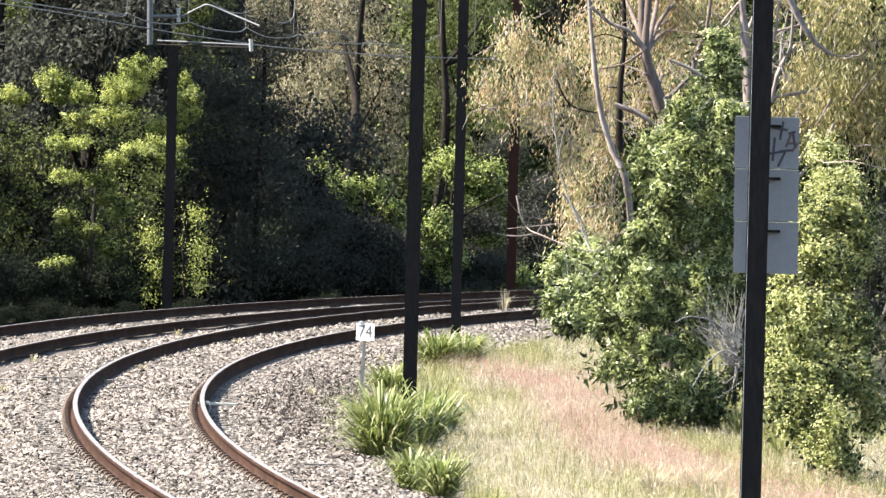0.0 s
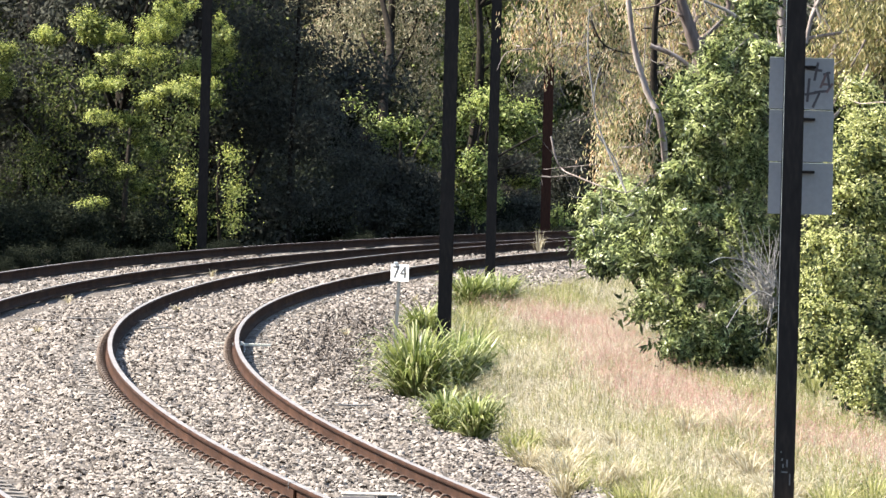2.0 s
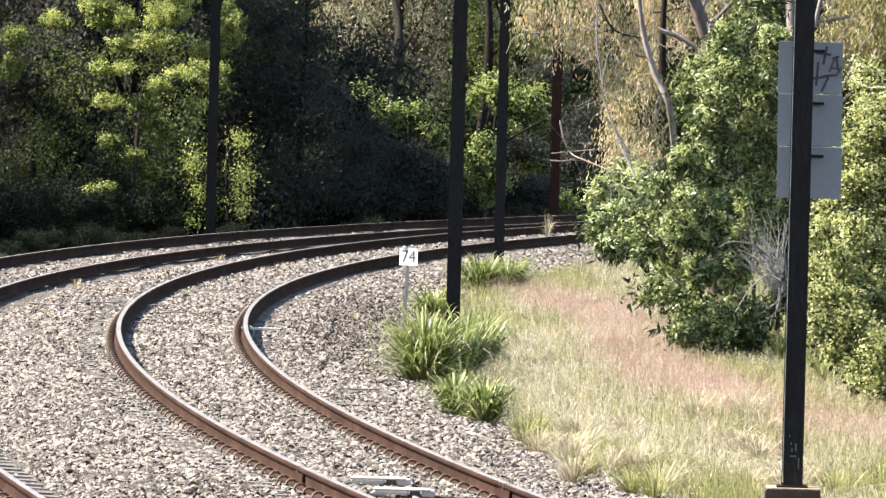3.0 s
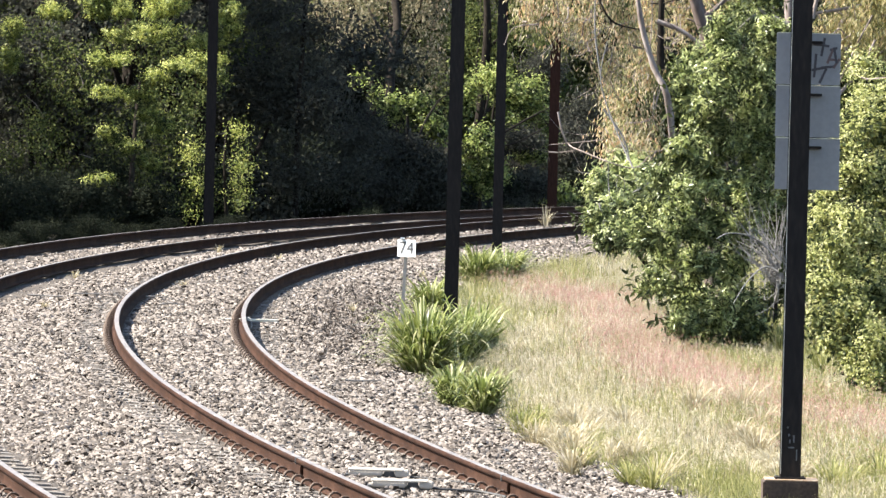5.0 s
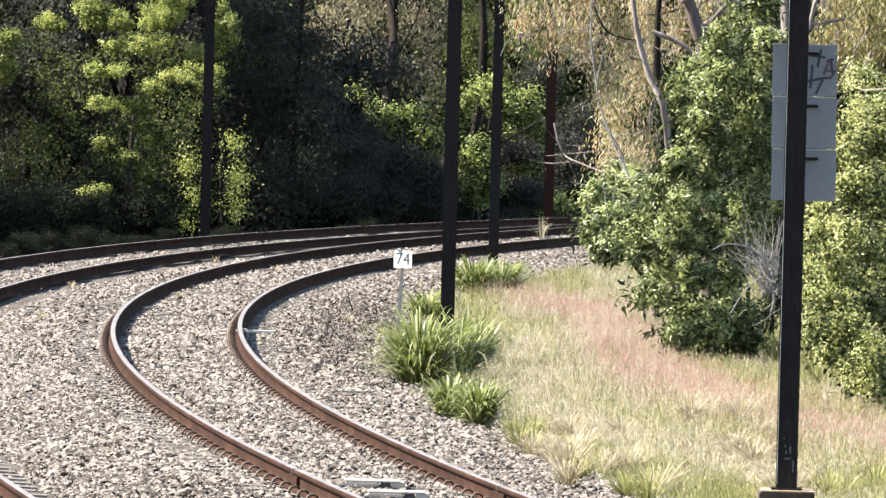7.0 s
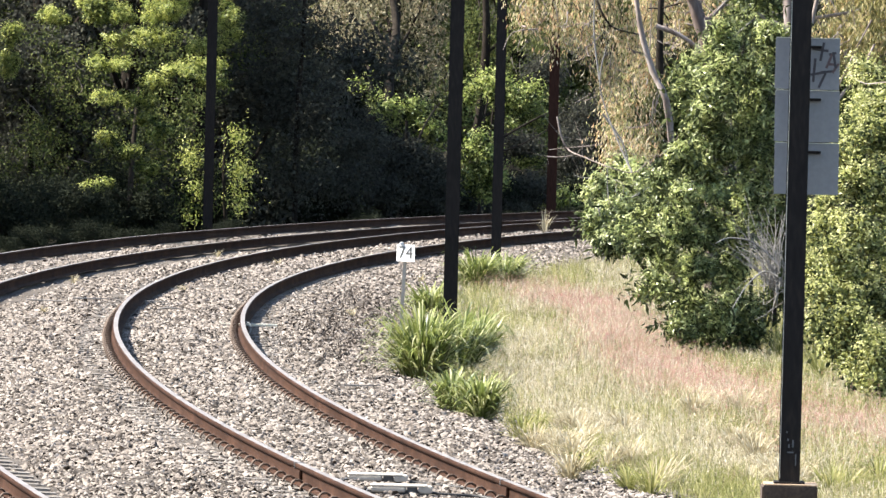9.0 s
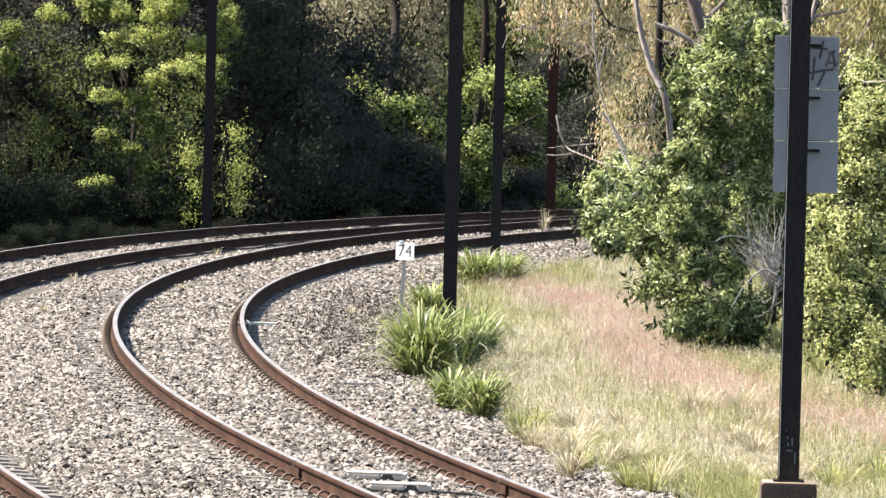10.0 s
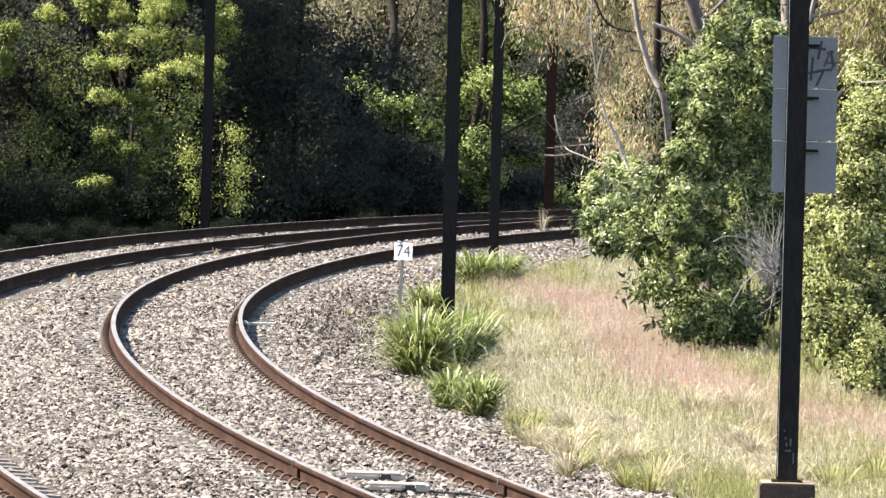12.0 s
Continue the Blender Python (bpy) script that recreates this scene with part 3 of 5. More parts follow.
# ------------------------------------------------------------------ sign boards
def boards():
    w, h = 0.517, 0.421
    for i, c in enumerate(((2.927, 68.3, 3.278), (2.933, 68.3, 2.857), (2.94, 68.3, 2.435))):
        ob = root("sign_board", c, "grey aluminium sign back with sprayed scrawl" if i == 0 else "plain grey aluminium sign back bolted to the mast", "sign", "stacked sign boards")
        panel = part("panel", box((0, 0.01, 0), (w, 0.004, h - 0.012), 0.0015), M_ALU, ob)
        part("rim", box((0, 0.011, h / 2 - 0.003), (w - 0.01, 0.018, 0.006)), M_EDGE, panel, "bright bare sheet edge")
        part("bracket", box((0.02, -0.012, h / 2 - 0.075), (0.18, 0.036, 0.022), 0.003), M_MAST, ob, "dark clamp bracket")
        if i == 0:
            for j, (x, z, a, ln, mt) in enumerate(((0.1, 0.115, -0.12, 0.13, M_PAINT), (0.115, 0.1, 1.4, 0.15, M_PAINT), (0.055, -0.05, 1.5, 0.19, M_PAINT), (0.085, -0.075, 0.2, 0.12, M_PAINT), (0.12, -0.13, 1.15, 0.13, M_PAINT), (0.155, -0.06, 0.1, 0.1, M_PAINT),
                                    (0.175, 0.03, 1.2, 0.13, M_PINKPAINT), (0.215, 0.035, 1.75, 0.13, M_PAINT), (0.195, 0.0, 0.0, 0.07, M_PINKPAINT), (0.2, 0.085, 0.3, 0.06, M_PAINT), (0.225, -0.03, 1.0, 0.09, M_PINKPAINT))):
                p = part("sprayed_stroke", box((0, 0, 0), (ln, 0.002, 0.02)), mt, panel, "dark sprayed scrawl")
                p.location, p.rotation_euler = (x, 0.0062 - 0.0024 * (j % 4), z), (0, -a, 0)


boards()


# ------------------------------------------------------------------ kilometre post
def digit(bm, strokes, ox, k):
    for (xa, za), (xb, zb) in strokes:
        d = Vector((xb - xa, 0, zb - za)) * k
        m = Matrix.Translation((ox + (xa + xb) / 2 * k, 0, (za + zb) / 2 * k)) @ Matrix.Rotation(-math.atan2(d.z, d.x), 4, "Y") @ Matrix.Diagonal((d.length + 0.018, 0.003, 0.021, 1))
        bmesh.ops.create_cube(bm, size=1, matrix=m)


def km_post():
    x, y = (-0.451, 108, -0.423)[:2]
    ob = root("kilometre_post", foot(x, y), "white numbered plate on a thin grey post in ballast", "marker post")
    post = part("post", box((0, 0, 0.48), (0.045, 0.045, 1.2), 0.004), M_PALE, ob)
    post.rotation_euler = (0, radians(2.2), 0)
    c = Vector((-0.404, 107.9, 0.572)) - Vector(foot(x, y))
    pl = part("plate", box((0, 0, 0), (0.272, 0.006, 0.215), 0.002), M_WHITE, ob)
    pl.location, pl.rotation_euler = c, (0, 0, radians(-32))
    cap = part("cap", box((0, 0, 0), (0.06, 0.06, 0.03), 0.01), M_WHITE, ob)
    cap.location = c + Vector((-0.055, 0.03, 0.122))
    cu = bpy.data.curves.new("number", "FONT")
    cu.body, cu.size, cu.align_x, cu.align_y, cu.extrude = "74", 0.222, "CENTER", "CENTER", 0.001
    tx = new("number", cu)
    cu.materials.append(M_BLACK)
    tx.parent = pl
    tx.location, tx.rotation_euler = (0, -0.0066, 0), (radians(90), 0, 0)
    tagged(tx, "black painted number 74")


km_post()


# ------------------------------------------------------------------ trackside equipment
def beacons():
    for c, cable in (((-0.43, 67.2, -0.069), 1), ((-0.233, 65.3, -0.047), -1)):
        ob = root("track_beacon", c, "pale grey track beacon box between the rails", "beacon", "track beacons")
        case = part("case", box((-0.1, 0, 0.0), (0.27, 0.3, 0.04), 0.01), M_PALE, ob)
        part("lid", box((-0.02, 0, 0.027), (0.44, 0.28, 0.012), 0.004), M_PALE, case, "pale sunlit lid")
        part("bracket", box((0.085, -0.05, 0.002), (0.08, 0.16, 0.05), 0.008), M_CABLE, ob, "dark recessed bracket")
        part("end_block", box((0.185, 0, 0.0), (0.11, 0.28, 0.05), 0.01), M_PALE, ob)
        # near-black block gives the shadow under the box
        part("base", box((-0.02, 0, -0.045), (0.5, 0.22, 0.07), 0.008), M_CABLE, ob, "dark base standing for the shadow under the box")
        v, f = tube([(0.2, 0, -0.02), (0.35, -0.01, -0.035), (0.6, -0.1 * cable, -0.05), (0.8, -0.2, -0.07)], 0.012, 0.012, 6, steps=3)
        part("cable", fast_mesh("cable", v, f), M_CABLE, ob)


beacons()

# ------------------------------------------------------------------ grass
BAND = [(0.94, 130.9), (1.62, 129.2), (2.19, 122.0), (2.36, 109), (2.66, 95.5), (3.2, 88), (3.72, 83.5), (4.46, 79)]


def blades(rng, at, height, width, lean):
    """Bent blades: two quads each."""
    n = len(at)
    h = (height * rng.uniform(0.35, 1.3, n))[:, None]
    az = rng.uniform(0, 2 * np.pi, n)
    d = np.stack([np.cos(az), np.sin(az), 0 * az], 1) * (lean * np.abs(rng.standard_normal(n)))[:, None] * h
    fa = rng.uniform(0, 2 * np.pi, n)
    sd = np.stack([np.cos(fa), np.sin(fa), 0 * fa], 1) * width * 0.5
    up = np.array([[0, 0, 1.0]])
    mid = at + d * 0.35 + up * h * 0.6
    tip = at + d + up * h * np.clip(1 - 0.35 * np.linalg.norm(d / h, axis=1), 0.35, 1)[:, None]
    v = np.stack([at - sd, at + sd, mid - sd * 0.8, mid + sd * 0.8, tip - sd * 0.25, tip + sd * 0.25], 1).reshape(-1, 3)
    k = np.arange(n)[:, None] * 6
    return v, np.concatenate([k + [0, 1, 3, 2], k + [2, 3, 5, 4]]), tip


def band_distance(x, y):
    best = np.full(x.shape, 1e9)
    for (xa, ya), (xb, yb) in zip(BAND, BAND[1:]):
        dx, dy = xb - xa, yb - ya
        u = np.clip(((x - xa) * dx + (y - ya) * dy) / (dx * dx + dy * dy), 0, 1)
        best = np.minimum(best, np.hypot((x - xa - u * dx) * 1.7, (y - ya - u * dy) * 0.2))
    return best


def meadow():
    rng = np.random.default_rng(11)
    n = 310000
    y = 1 / rng.uniform(1 / 190, 1 / 58, n)
    e = -rng.uniform(1.5, 9, n)
    at = along((y - BY) / 50, e, bed(e))
    near = np.abs(at[:, 0]) < 0.056 * at[:, 1] + 0.3
    at, e = at[near], -e[near]
    n = len(at)
    x, y = at[:, 0], at[:, 1]
    at[:, 2] = ground(x, y) - 0.02
    d = band_distance(x, y)
    patch = np.array([noise.noise(Vector((a * 0.7, b * 0.1, 0))) + 0.5 * noise.noise(Vector((a * 2.1, b * 0.33, 4))) for a, b in zip(x, y)])
    low = np.array([noise.noise(Vector((a * 1.1, b * 0.16, 9))) for a, b in zip(x, y)])
    edge = 1.95 + 0.35 * low
    keep = (e > edge + 0.2 * rng.standard_normal(n)) & (rng.uniform(0, 1, n) < np.clip((e - 1.5) * 0.8, 0.05, 1))
    pink = keep & (d + 0.7 * patch + 0.45 * rng.standard_normal(n) < 0.78)
    green = keep & ~pink & (patch + 0.35 * rng.standard_normal(n) + 0.5 * np.exp(-((e - 2.2) ** 2) / 0.2) + 0.35 * (e > 5.4) + 0.25 * (y < 74) > 0.24)
    dry = keep & ~pink & ~green
    tall = 0.19 + 0.09 * patch + 0.05 * low
    v, f, tip = blades(rng, at[dry], tall[dry], 0.0045, 1.2)
    tagged(part("dry_grass", fast_mesh("dry_grass", v, f), G_DRY), "tall dry straw-coloured grass on the bank", "grass", kind="stuff")
    ears = tip[rng.uniform(0, 1, len(tip)) < 0.3]
    tagged(part("pale_seed_heads", leaf_mesh("pale_seed_heads", rng, ears, 0.03, 0.012, 0.4), G_HAY), "pale nodding seed heads over the dry grass", "grass", kind="stuff")
    v, f, _ = blades(rng, at[green], tall[green] * 0.95, 0.006, 1.0)
    tagged(part("green_grass", fast_mesh("green_grass", v, f), G_GREEN), "fresh yellow-green grass on the bank", "grass", kind="stuff")
    v, f, tip = blades(rng, at[pink], tall[pink] * 1.15, 0.004, 0.7)
    tagged(part("seeding_grass", fast_mesh("seeding_grass", v, f), G_DRY), "thin stalks of seeding grass", "grass", kind="stuff")
    tip = np.repeat(tip, 3, 0) + rng.standard_normal((len(tip) * 3, 3)) * [0.02, 0.02, 0.05]
    tagged(part("pink_seed_heads", leaf_mesh("pink_seed_heads", rng, tip, 0.026, 0.006, 0.0), G_PINK), "pinkish-red feathery seed heads over the grass", "grass", kind="stuff")


meadow()
TUSSOCKS = []


def tussock(at, spread, height, n, seed, label="bright green strap-leaved grass tussock at the ballast edge", stuff=None, group="green tussocks", name="grass_tussock"):
    """A fountain of arching strap leaves."""
    rng = np.random.default_rng(seed)
    x, y = at
    ob = root(name, foot(x, y), label, "tussock", group)
    az = rng.uniform(0, 2 * np.pi, n)
    r0 = rng.uniform(0, 0.5, n) * spread * 0.6
    out = rng.uniform(0.15, 1.0, n) ** 0.8 * spread * 1.15
    h = height * rng.uniform(0.22, 1.1, n)
    dr = np.stack([np.cos(az), np.sin(az)], 1)
    k = np.array([0, 0.35, 0.65, 0.88, 1.0])
    rise = np.array([0, 0.5, 0.82, 0.97, 1.0])
    drop = rng.uniform(0, 0.6, n)
    w = np.array([0.009, 0.0115, 0.0095, 0.006, 0.0008]) * (0.45 if stuff else 1)
    rows = []
    fa = az + np.pi / 2 + rng.uniform(-0.7, 0.7, n)
    for i in range(5):
        p = dr * (r0 + out * k[i] ** 1.25)[:, None]
        z = h * (rise[i] - drop * k[i] ** 3)
        c = np.stack([p[:, 0], p[:, 1], z], 1)
        sd = np.stack([np.cos(fa), np.sin(fa), 0 * fa], 1) * w[i]
        rows += [c - sd, c + sd]
    v = np.stack(rows, 1).reshape(-1, 3)
    b = np.arange(n)[:, None] * 10
    cut = np.linspace(0, n, 2 if stuff else 4).astype(int)
    for lo, hi in zip(cut, cut[1:]):
        f = np.concatenate([b[: hi - lo] + [2 * i, 2 * i + 1, 2 * i + 3, 2 * i + 2] for i in range(4)])
        part("leaf_tuft", fast_mesh("leaf_tuft", v[lo * 10 : hi * 10], f), stuff or G_TUSSOCK, ob)
    TUSSOCKS.append(ob)


tussock((-0.141, 94.248), 0.62, 0.86, 700, 1)
tussock((0.284, 97.204), 0.5, 0.8, 560, 2)
tussock((0.512, 100.747), 0.42, 0.66, 380, 12)
tussock((0.192, 84.807), 0.32, 0.44, 360, 3)
tussock((0.47, 83.94), 0.34, 0.5, 400, 4)
tussock((-0.083, 118.602), 0.45, 0.5, 480, 5, "yellowing strap-leaved grass tussock by the mast")
tussock((0.62, 134.5), 0.55, 0.64, 520, 6, "yellowing strap-leaved grass tussock by the mast")
tussock((1.08, 136.5), 0.62, 0.6, 520, 7, "yellowing strap-leaved grass tussock by the mast")

hay = np.random.default_rng(77)
(hx, hy), (kx, ky) = (2.431, 76.922), (1.771, 79.549)
for i in range(26):
    p = (hx + hay.uniform(-1.5, 1.0), hy + hay.uniform(-7, 9))
    tussock(p, 0.26 + 0.05 * (i % 3), 0.24 + 0.03 * (i % 4), 150, 200 + i, "bleached arching clump of dry hay grass", G_HAY, "dry grass clumps", "dry_grass_clump")
for i, p in enumerate(((1.633, 70.72), (1.804, 70.05), (3.331, 70.89), (3.513, 71.751), (3.821, 72.635), (0.82, 79.549), (1.017, 82.972), (1.303, 73.543), (4.0, 104), (4.22, 103), (4.12, 101.5), (4.4, 99), (4.72, 97), (4.9, 94), (4.62, 92.5), (4.3, 95))):
    tussock(p, 0.26, (0.24 if i < 8 else 0.42) + 0.04 * (i % 3), 110, 240 + i, "fresh green grass clump in dry grass", G_GREEN, "fresh grass clumps", "green_grass_clump")

tussock((2.13, 170.363), 0.22, 0.5, 30, 301, "thin wispy dry weed at the ballast edge", G_HAY, "dry weeds", "dry_weed")
for i, (s, e) in enumerate(((0.15, 1.2), (0.32, 3.4), (-0.3, 2.9), (0.5, 1.1), (0.05, -1.3), (0.7, 3.3), (-0.05, 2.6), (0.45, -1.4))):
    p = along(s, e, 0)
    tussock((p[0], p[1]), 0.1, 0.13 + 0.03 * (i % 3), 36, 310 + i, "small dry weed growing in ballast", G_HAY, "dry weeds", "dry_weed")

# ------------------------------------------------------------------ shrubs and trees inside the curve
q = (3.32, 106.241)
high = [(3.888, 104.85, 4.224, 0.223, 0.278), (3.847, 102.6, 3.905, 0.259, 0.238), (3.666, 104.1, 3.696, 0.262, 0.221), (3.404, 103.2, 3.347, 0.274, 0.205), (3.935, 101.92, 3.399, 0.189, 0.284), (3.123, 103.35, 2.962, 0.274, 0.178), (3.319, 102.45, 3.028, 0.313, 0.204), (3.856, 103.1, 2.914, 0.287, 0.26), (2.989, 102.97, 2.688, 0.164, 0.15), (3.231, 101.92, 2.623, 0.298, 0.203), (3.764, 103.1, 2.501, 0.328, 0.26), (3.179, 103.28, 2.313, 0.247, 0.164), (3.5, 103.1, 2.118, 0.287, 0.219), (3.914, 103.1, 1.992, 0.233, 0.308), (2.944, 101.78, 2.056, 0.203, 0.176), (3.242, 103.35, 1.799, 0.233, 0.165)]
low_crown = [(2.681, 102.67, 1.593, 0.191, 0.177), (3.032, 101.78, 1.518, 0.311, 0.176), (3.47, 103.42, 1.563, 0.233, 0.192), (3.789, 103.1, 1.51, 0.233, 0.308), (2.566, 103.12, 1.204, 0.178, 0.178), (2.868, 101.62, 1.146, 0.283, 0.189), (3.325, 102.83, 1.114, 0.259, 0.218), (3.665, 103.1, 0.993, 0.205, 0.342), (2.442, 102.22, 0.917, 0.136, 0.163), (2.78, 102.97, 0.701, 0.273, 0.205), (3.121, 101.78, 0.676, 0.257, 0.216), (3.541, 103.1, 0.511, 0.26, 0.308), (2.625, 101.92, 0.389, 0.176, 0.176), (2.993, 102.83, 0.232, 0.259, 0.205), (3.327, 102.08, 0.096, 0.244, 0.244), (3.703, 103.1, 0.036, 0.164, 0.26), (2.939, 101.85, -0.061, 0.176, 0.135), (3.283, 102.6, -0.188, 0.231, 0.123), (3.628, 103.1, -0.219, 0.192, 0.109), (3.831, 103.1, -0.152, 0.123, 0.151)]
tree("glossy_bush", "tall dense bush with glossy dark green leaves", "bush", foot(*q), [foot(*q), (3.5, 105.6, 0.9), (3.6, 105.8, 2.1), (3.75, 106, 3.4)], 0.035,
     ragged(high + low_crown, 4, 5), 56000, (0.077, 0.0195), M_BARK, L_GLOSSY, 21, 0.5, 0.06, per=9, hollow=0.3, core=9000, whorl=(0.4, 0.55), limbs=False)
q = (3.5, 123)
tree("leaning_bush", "pale-leaved bush leaning over the ballast edge", "bush", foot(*q), [foot(*q), (2.62, 121.5, 0.5), (2.6, 121.5, 1.2)], 0.03,
     [(2.279, 121, 1.134, 0.201, 0.193), (2.467, 120, 0.857, 0.223, 0.207), (2.198, 119.5, 0.727, 0.143, 0.174), (2.682, 121, 1.064, 0.241, 0.193), (2.69, 118, 0.674, 0.204, 0.196), (2.371, 117.5, 0.523, 0.187, 0.14), (2.86, 122, 1.306, 0.243, 0.194), (2.624, 122.5, 1.437, 0.244, 0.179)],
     11000, (0.088, 0.024), M_BARK, L_GLOSSY, 22, 0.4, 0.07, core=2000, per=10, twigs=14, twig_bark=M_DEADWOOD, hollow=0.4, whorl=(0.3, 0.35), limbs=False)
q = (4.381, 89.6)
high = [(4.504, 90.66, 3.024, 0.277, 0.193), (4.629, 89.46, 2.769, 0.237, 0.226), (4.374, 90.26, 2.634, 0.168, 0.18), (4.528, 89.06, 2.416, 0.248, 0.213), (4.315, 89.86, 2.297, 0.155, 0.215), (4.917, 90.66, 2.131, 0.241, 0.361), (4.375, 88.74, 2.022, 0.247, 0.212), (4.172, 90.66, 1.872, 0.205, 0.229), (4.676, 89.86, 1.722, 0.227, 0.215), (4.185, 89.46, 1.51, 0.237, 0.202), (4.442, 88.58, 1.391, 0.223, 0.2), (4.035, 90.66, 1.327, 0.144, 0.265)]
low_crown = [(4.79, 89.76, 1.25, 0.208, 0.25), (4.149, 88.48, 1.152, 0.247, 0.188), (4.487, 89.28, 0.959, 0.237, 0.19), (3.993, 90.16, 0.92, 0.12, 0.227), (4.123, 88.32, 0.745, 0.234, 0.176), (4.652, 88.64, 0.66, 0.224, 0.2), (4.329, 88, 0.557, 0.222, 0.164), (4.029, 89.36, 0.471, 0.142, 0.178), (4.215, 88.16, 0.296, 0.199, 0.14), (4.524, 87.68, 0.282, 0.209, 0.163), (4.393, 87.84, 0.039, 0.187, 0.117), (4.621, 87.68, -0.082, 0.175, 0.128), (4.932, 88.56, 0.581, 0.235, 0.411)]
tree("bright_bush", "dense bush with bright yellow-green leaves", "bush", foot(*q), [foot(*q), (4.483, 90.6, 0.279), (4.497, 90.8, 0.877), (4.515, 91, 1.356)], 0.04,
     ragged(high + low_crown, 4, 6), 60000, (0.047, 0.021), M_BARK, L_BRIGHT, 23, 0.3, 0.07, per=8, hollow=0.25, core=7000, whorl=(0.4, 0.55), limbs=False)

# shade behind the fence is put into this bush's leaf colour
q = (4.3, 107.6)
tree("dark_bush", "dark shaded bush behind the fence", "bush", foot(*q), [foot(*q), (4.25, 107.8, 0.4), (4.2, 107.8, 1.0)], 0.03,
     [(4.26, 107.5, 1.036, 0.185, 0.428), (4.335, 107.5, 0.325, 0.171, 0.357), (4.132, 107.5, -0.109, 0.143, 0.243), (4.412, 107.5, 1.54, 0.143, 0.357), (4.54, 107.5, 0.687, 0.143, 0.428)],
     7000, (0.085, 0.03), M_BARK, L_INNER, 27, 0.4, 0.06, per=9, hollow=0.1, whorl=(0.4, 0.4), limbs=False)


def dead_shrub():
    rng = np.random.default_rng(31)
    x, y = (4.389, 111.08)
    ob = root("dead_shrub", foot(x, y), "bare grey twiggy dead shrub", "shrub")
    o = np.array(foot(x, y))
    for i in range(100):
        c = np.array((3.823, 100, 1.0)) - o + rng.standard_normal(3) * [0.18, 0.2, 0.3]
        a = np.array((4.002, 100, 0.551)) - o + rng.standard_normal(3) * 0.06
        part("twig", fast_mesh("twig", *tube([a, (a + c) / 2 + rng.standard_normal(3) * 0.07, c], 0.006, 0.002, 4, steps=3)), M_DEADWOOD, ob)
    for pts in ([(3.98, 99, 0.648), (3.794, 99, 0.709), (3.583, 98.5, 0.555), (3.409, 98, 0.306)], [(3.976, 99, 0.779), (3.687, 99, 1.035), (3.372, 98.5, 1.106), (3.194, 98, 1.049)]):
        part("branch", fast_mesh("branch", *tube(np.array(pts) - o, 0.012, 0.005, 5, steps=4)), M_DEADWOOD, ob)
    part("stem", fast_mesh("stem", *tube([(0, 0, 0), np.array((4.002, 100, 0.551)) - o], 0.03, 0.02, 6)), M_DEADWOOD, ob)


dead_shrub()


def wire_fence():
    x, y = (4.02, 104.6)
    ob = root("fence_panel", foot(x, y), "dark wire mesh fence panel half hidden by bushes", "fence")
    for i in range(2):
        p = part("fence_post", box((0, 0, 0.4), (0.045, 0.045, 1.0), 0.004), M_MAST, ob)
        p.location = (-0.16 + i * 0.3, 0, 0)
    bm = bmesh.new()
    for i in range(7):
        box_into(bm, (-0.14 + i * 0.045, 0.03, 0.42), (0.006, 0.006, 0.85))
    for i in range(8):
        box_into(bm, (0, 0.037, 0.05 + i * 0.11), (0.3, 0.006, 0.006))
    part("mesh", bm, M_GALV, ob)


wire_fence()

# gum trees behind the bushes
GX, GY = (3.557, 126, 0.561)[:2]
tree("gum_tree", "old gum tree with pale twisted trunks and weeping olive leaves", "tree", foot(GX, GY),
     [foot(GX, GY), (3.343, 124.5, 2.121), (3.076, 124.5, 2.85), (2.869, 124.5, 3.539), (2.726, 124.5, 4.593), (2.645, 124.5, 5.533)], 0.058,
     [(1.26, 126, 3.697, 0.217, 0.201), (1.683, 126, 3.524, 0.301, 0.251), (1.717, 127, 4.367, 0.379, 0.379), (2.147, 126, 3.369, 0.368, 0.318), (2.273, 127, 4.044, 0.455, 0.405), (2.454, 126, 2.791, 0.301, 0.334), (2.753, 127, 3.382, 0.32, 0.421), (2.567, 125.5, 2.214, 0.283, 0.333), (3.026, 128, 2.877, 0.238, 0.476), (3.018, 126, 1.969, 0.284, 0.318), (2.545, 125, 1.705, 0.265, 0.232), (2.923, 125, 1.524, 0.299, 0.216), (3.128, 129, 3.815, 0.291, 0.479), (2.83, 128, 4.571, 0.493, 0.425), (3.661, 131, 3.57, 0.243, 0.4), (3.509, 131, 4.436, 0.417, 0.417)],
     21000, (0.085, 0.016), M_GUM, L_OLIVE, 24, 1.5, 0.11, group="gum trees", per=30, twigs=110, flat=2.0, hollow=0.1, limbs=False)
GX, GY = (4.187, 130, 0.478)[:2]
tree("gum_tree", "brown-barked gum tree with thin olive leaves", "tree", foot(GX, GY),
     [foot(GX, GY), (4.102, 130, 3.065), (3.86, 130, 3.748), (3.631, 130, 4.605), (3.625, 130, 6.155)], 0.12,
     [(4.229, 132, 4.634, 0.526, 0.526), (4.476, 132, 5.253, 0.701, 0.526), (3.863, 132, 5.237, 0.526, 0.526), (4.727, 131, 4.292, 0.435, 0.348), (3.154, 132, 5.569, 0.788, 0.438), (4.192, 133, 3.935, 0.353, 0.441)],
     9000, (0.1, 0.022), M_BROWNGUM, L_OLIVE, 25, 1.4, 0.1, group="gum trees", per=30, flat=2.2, twigs=60, twig_bark=M_GUM)
GX, GY = (4.797, 112, 0.939)[:2]
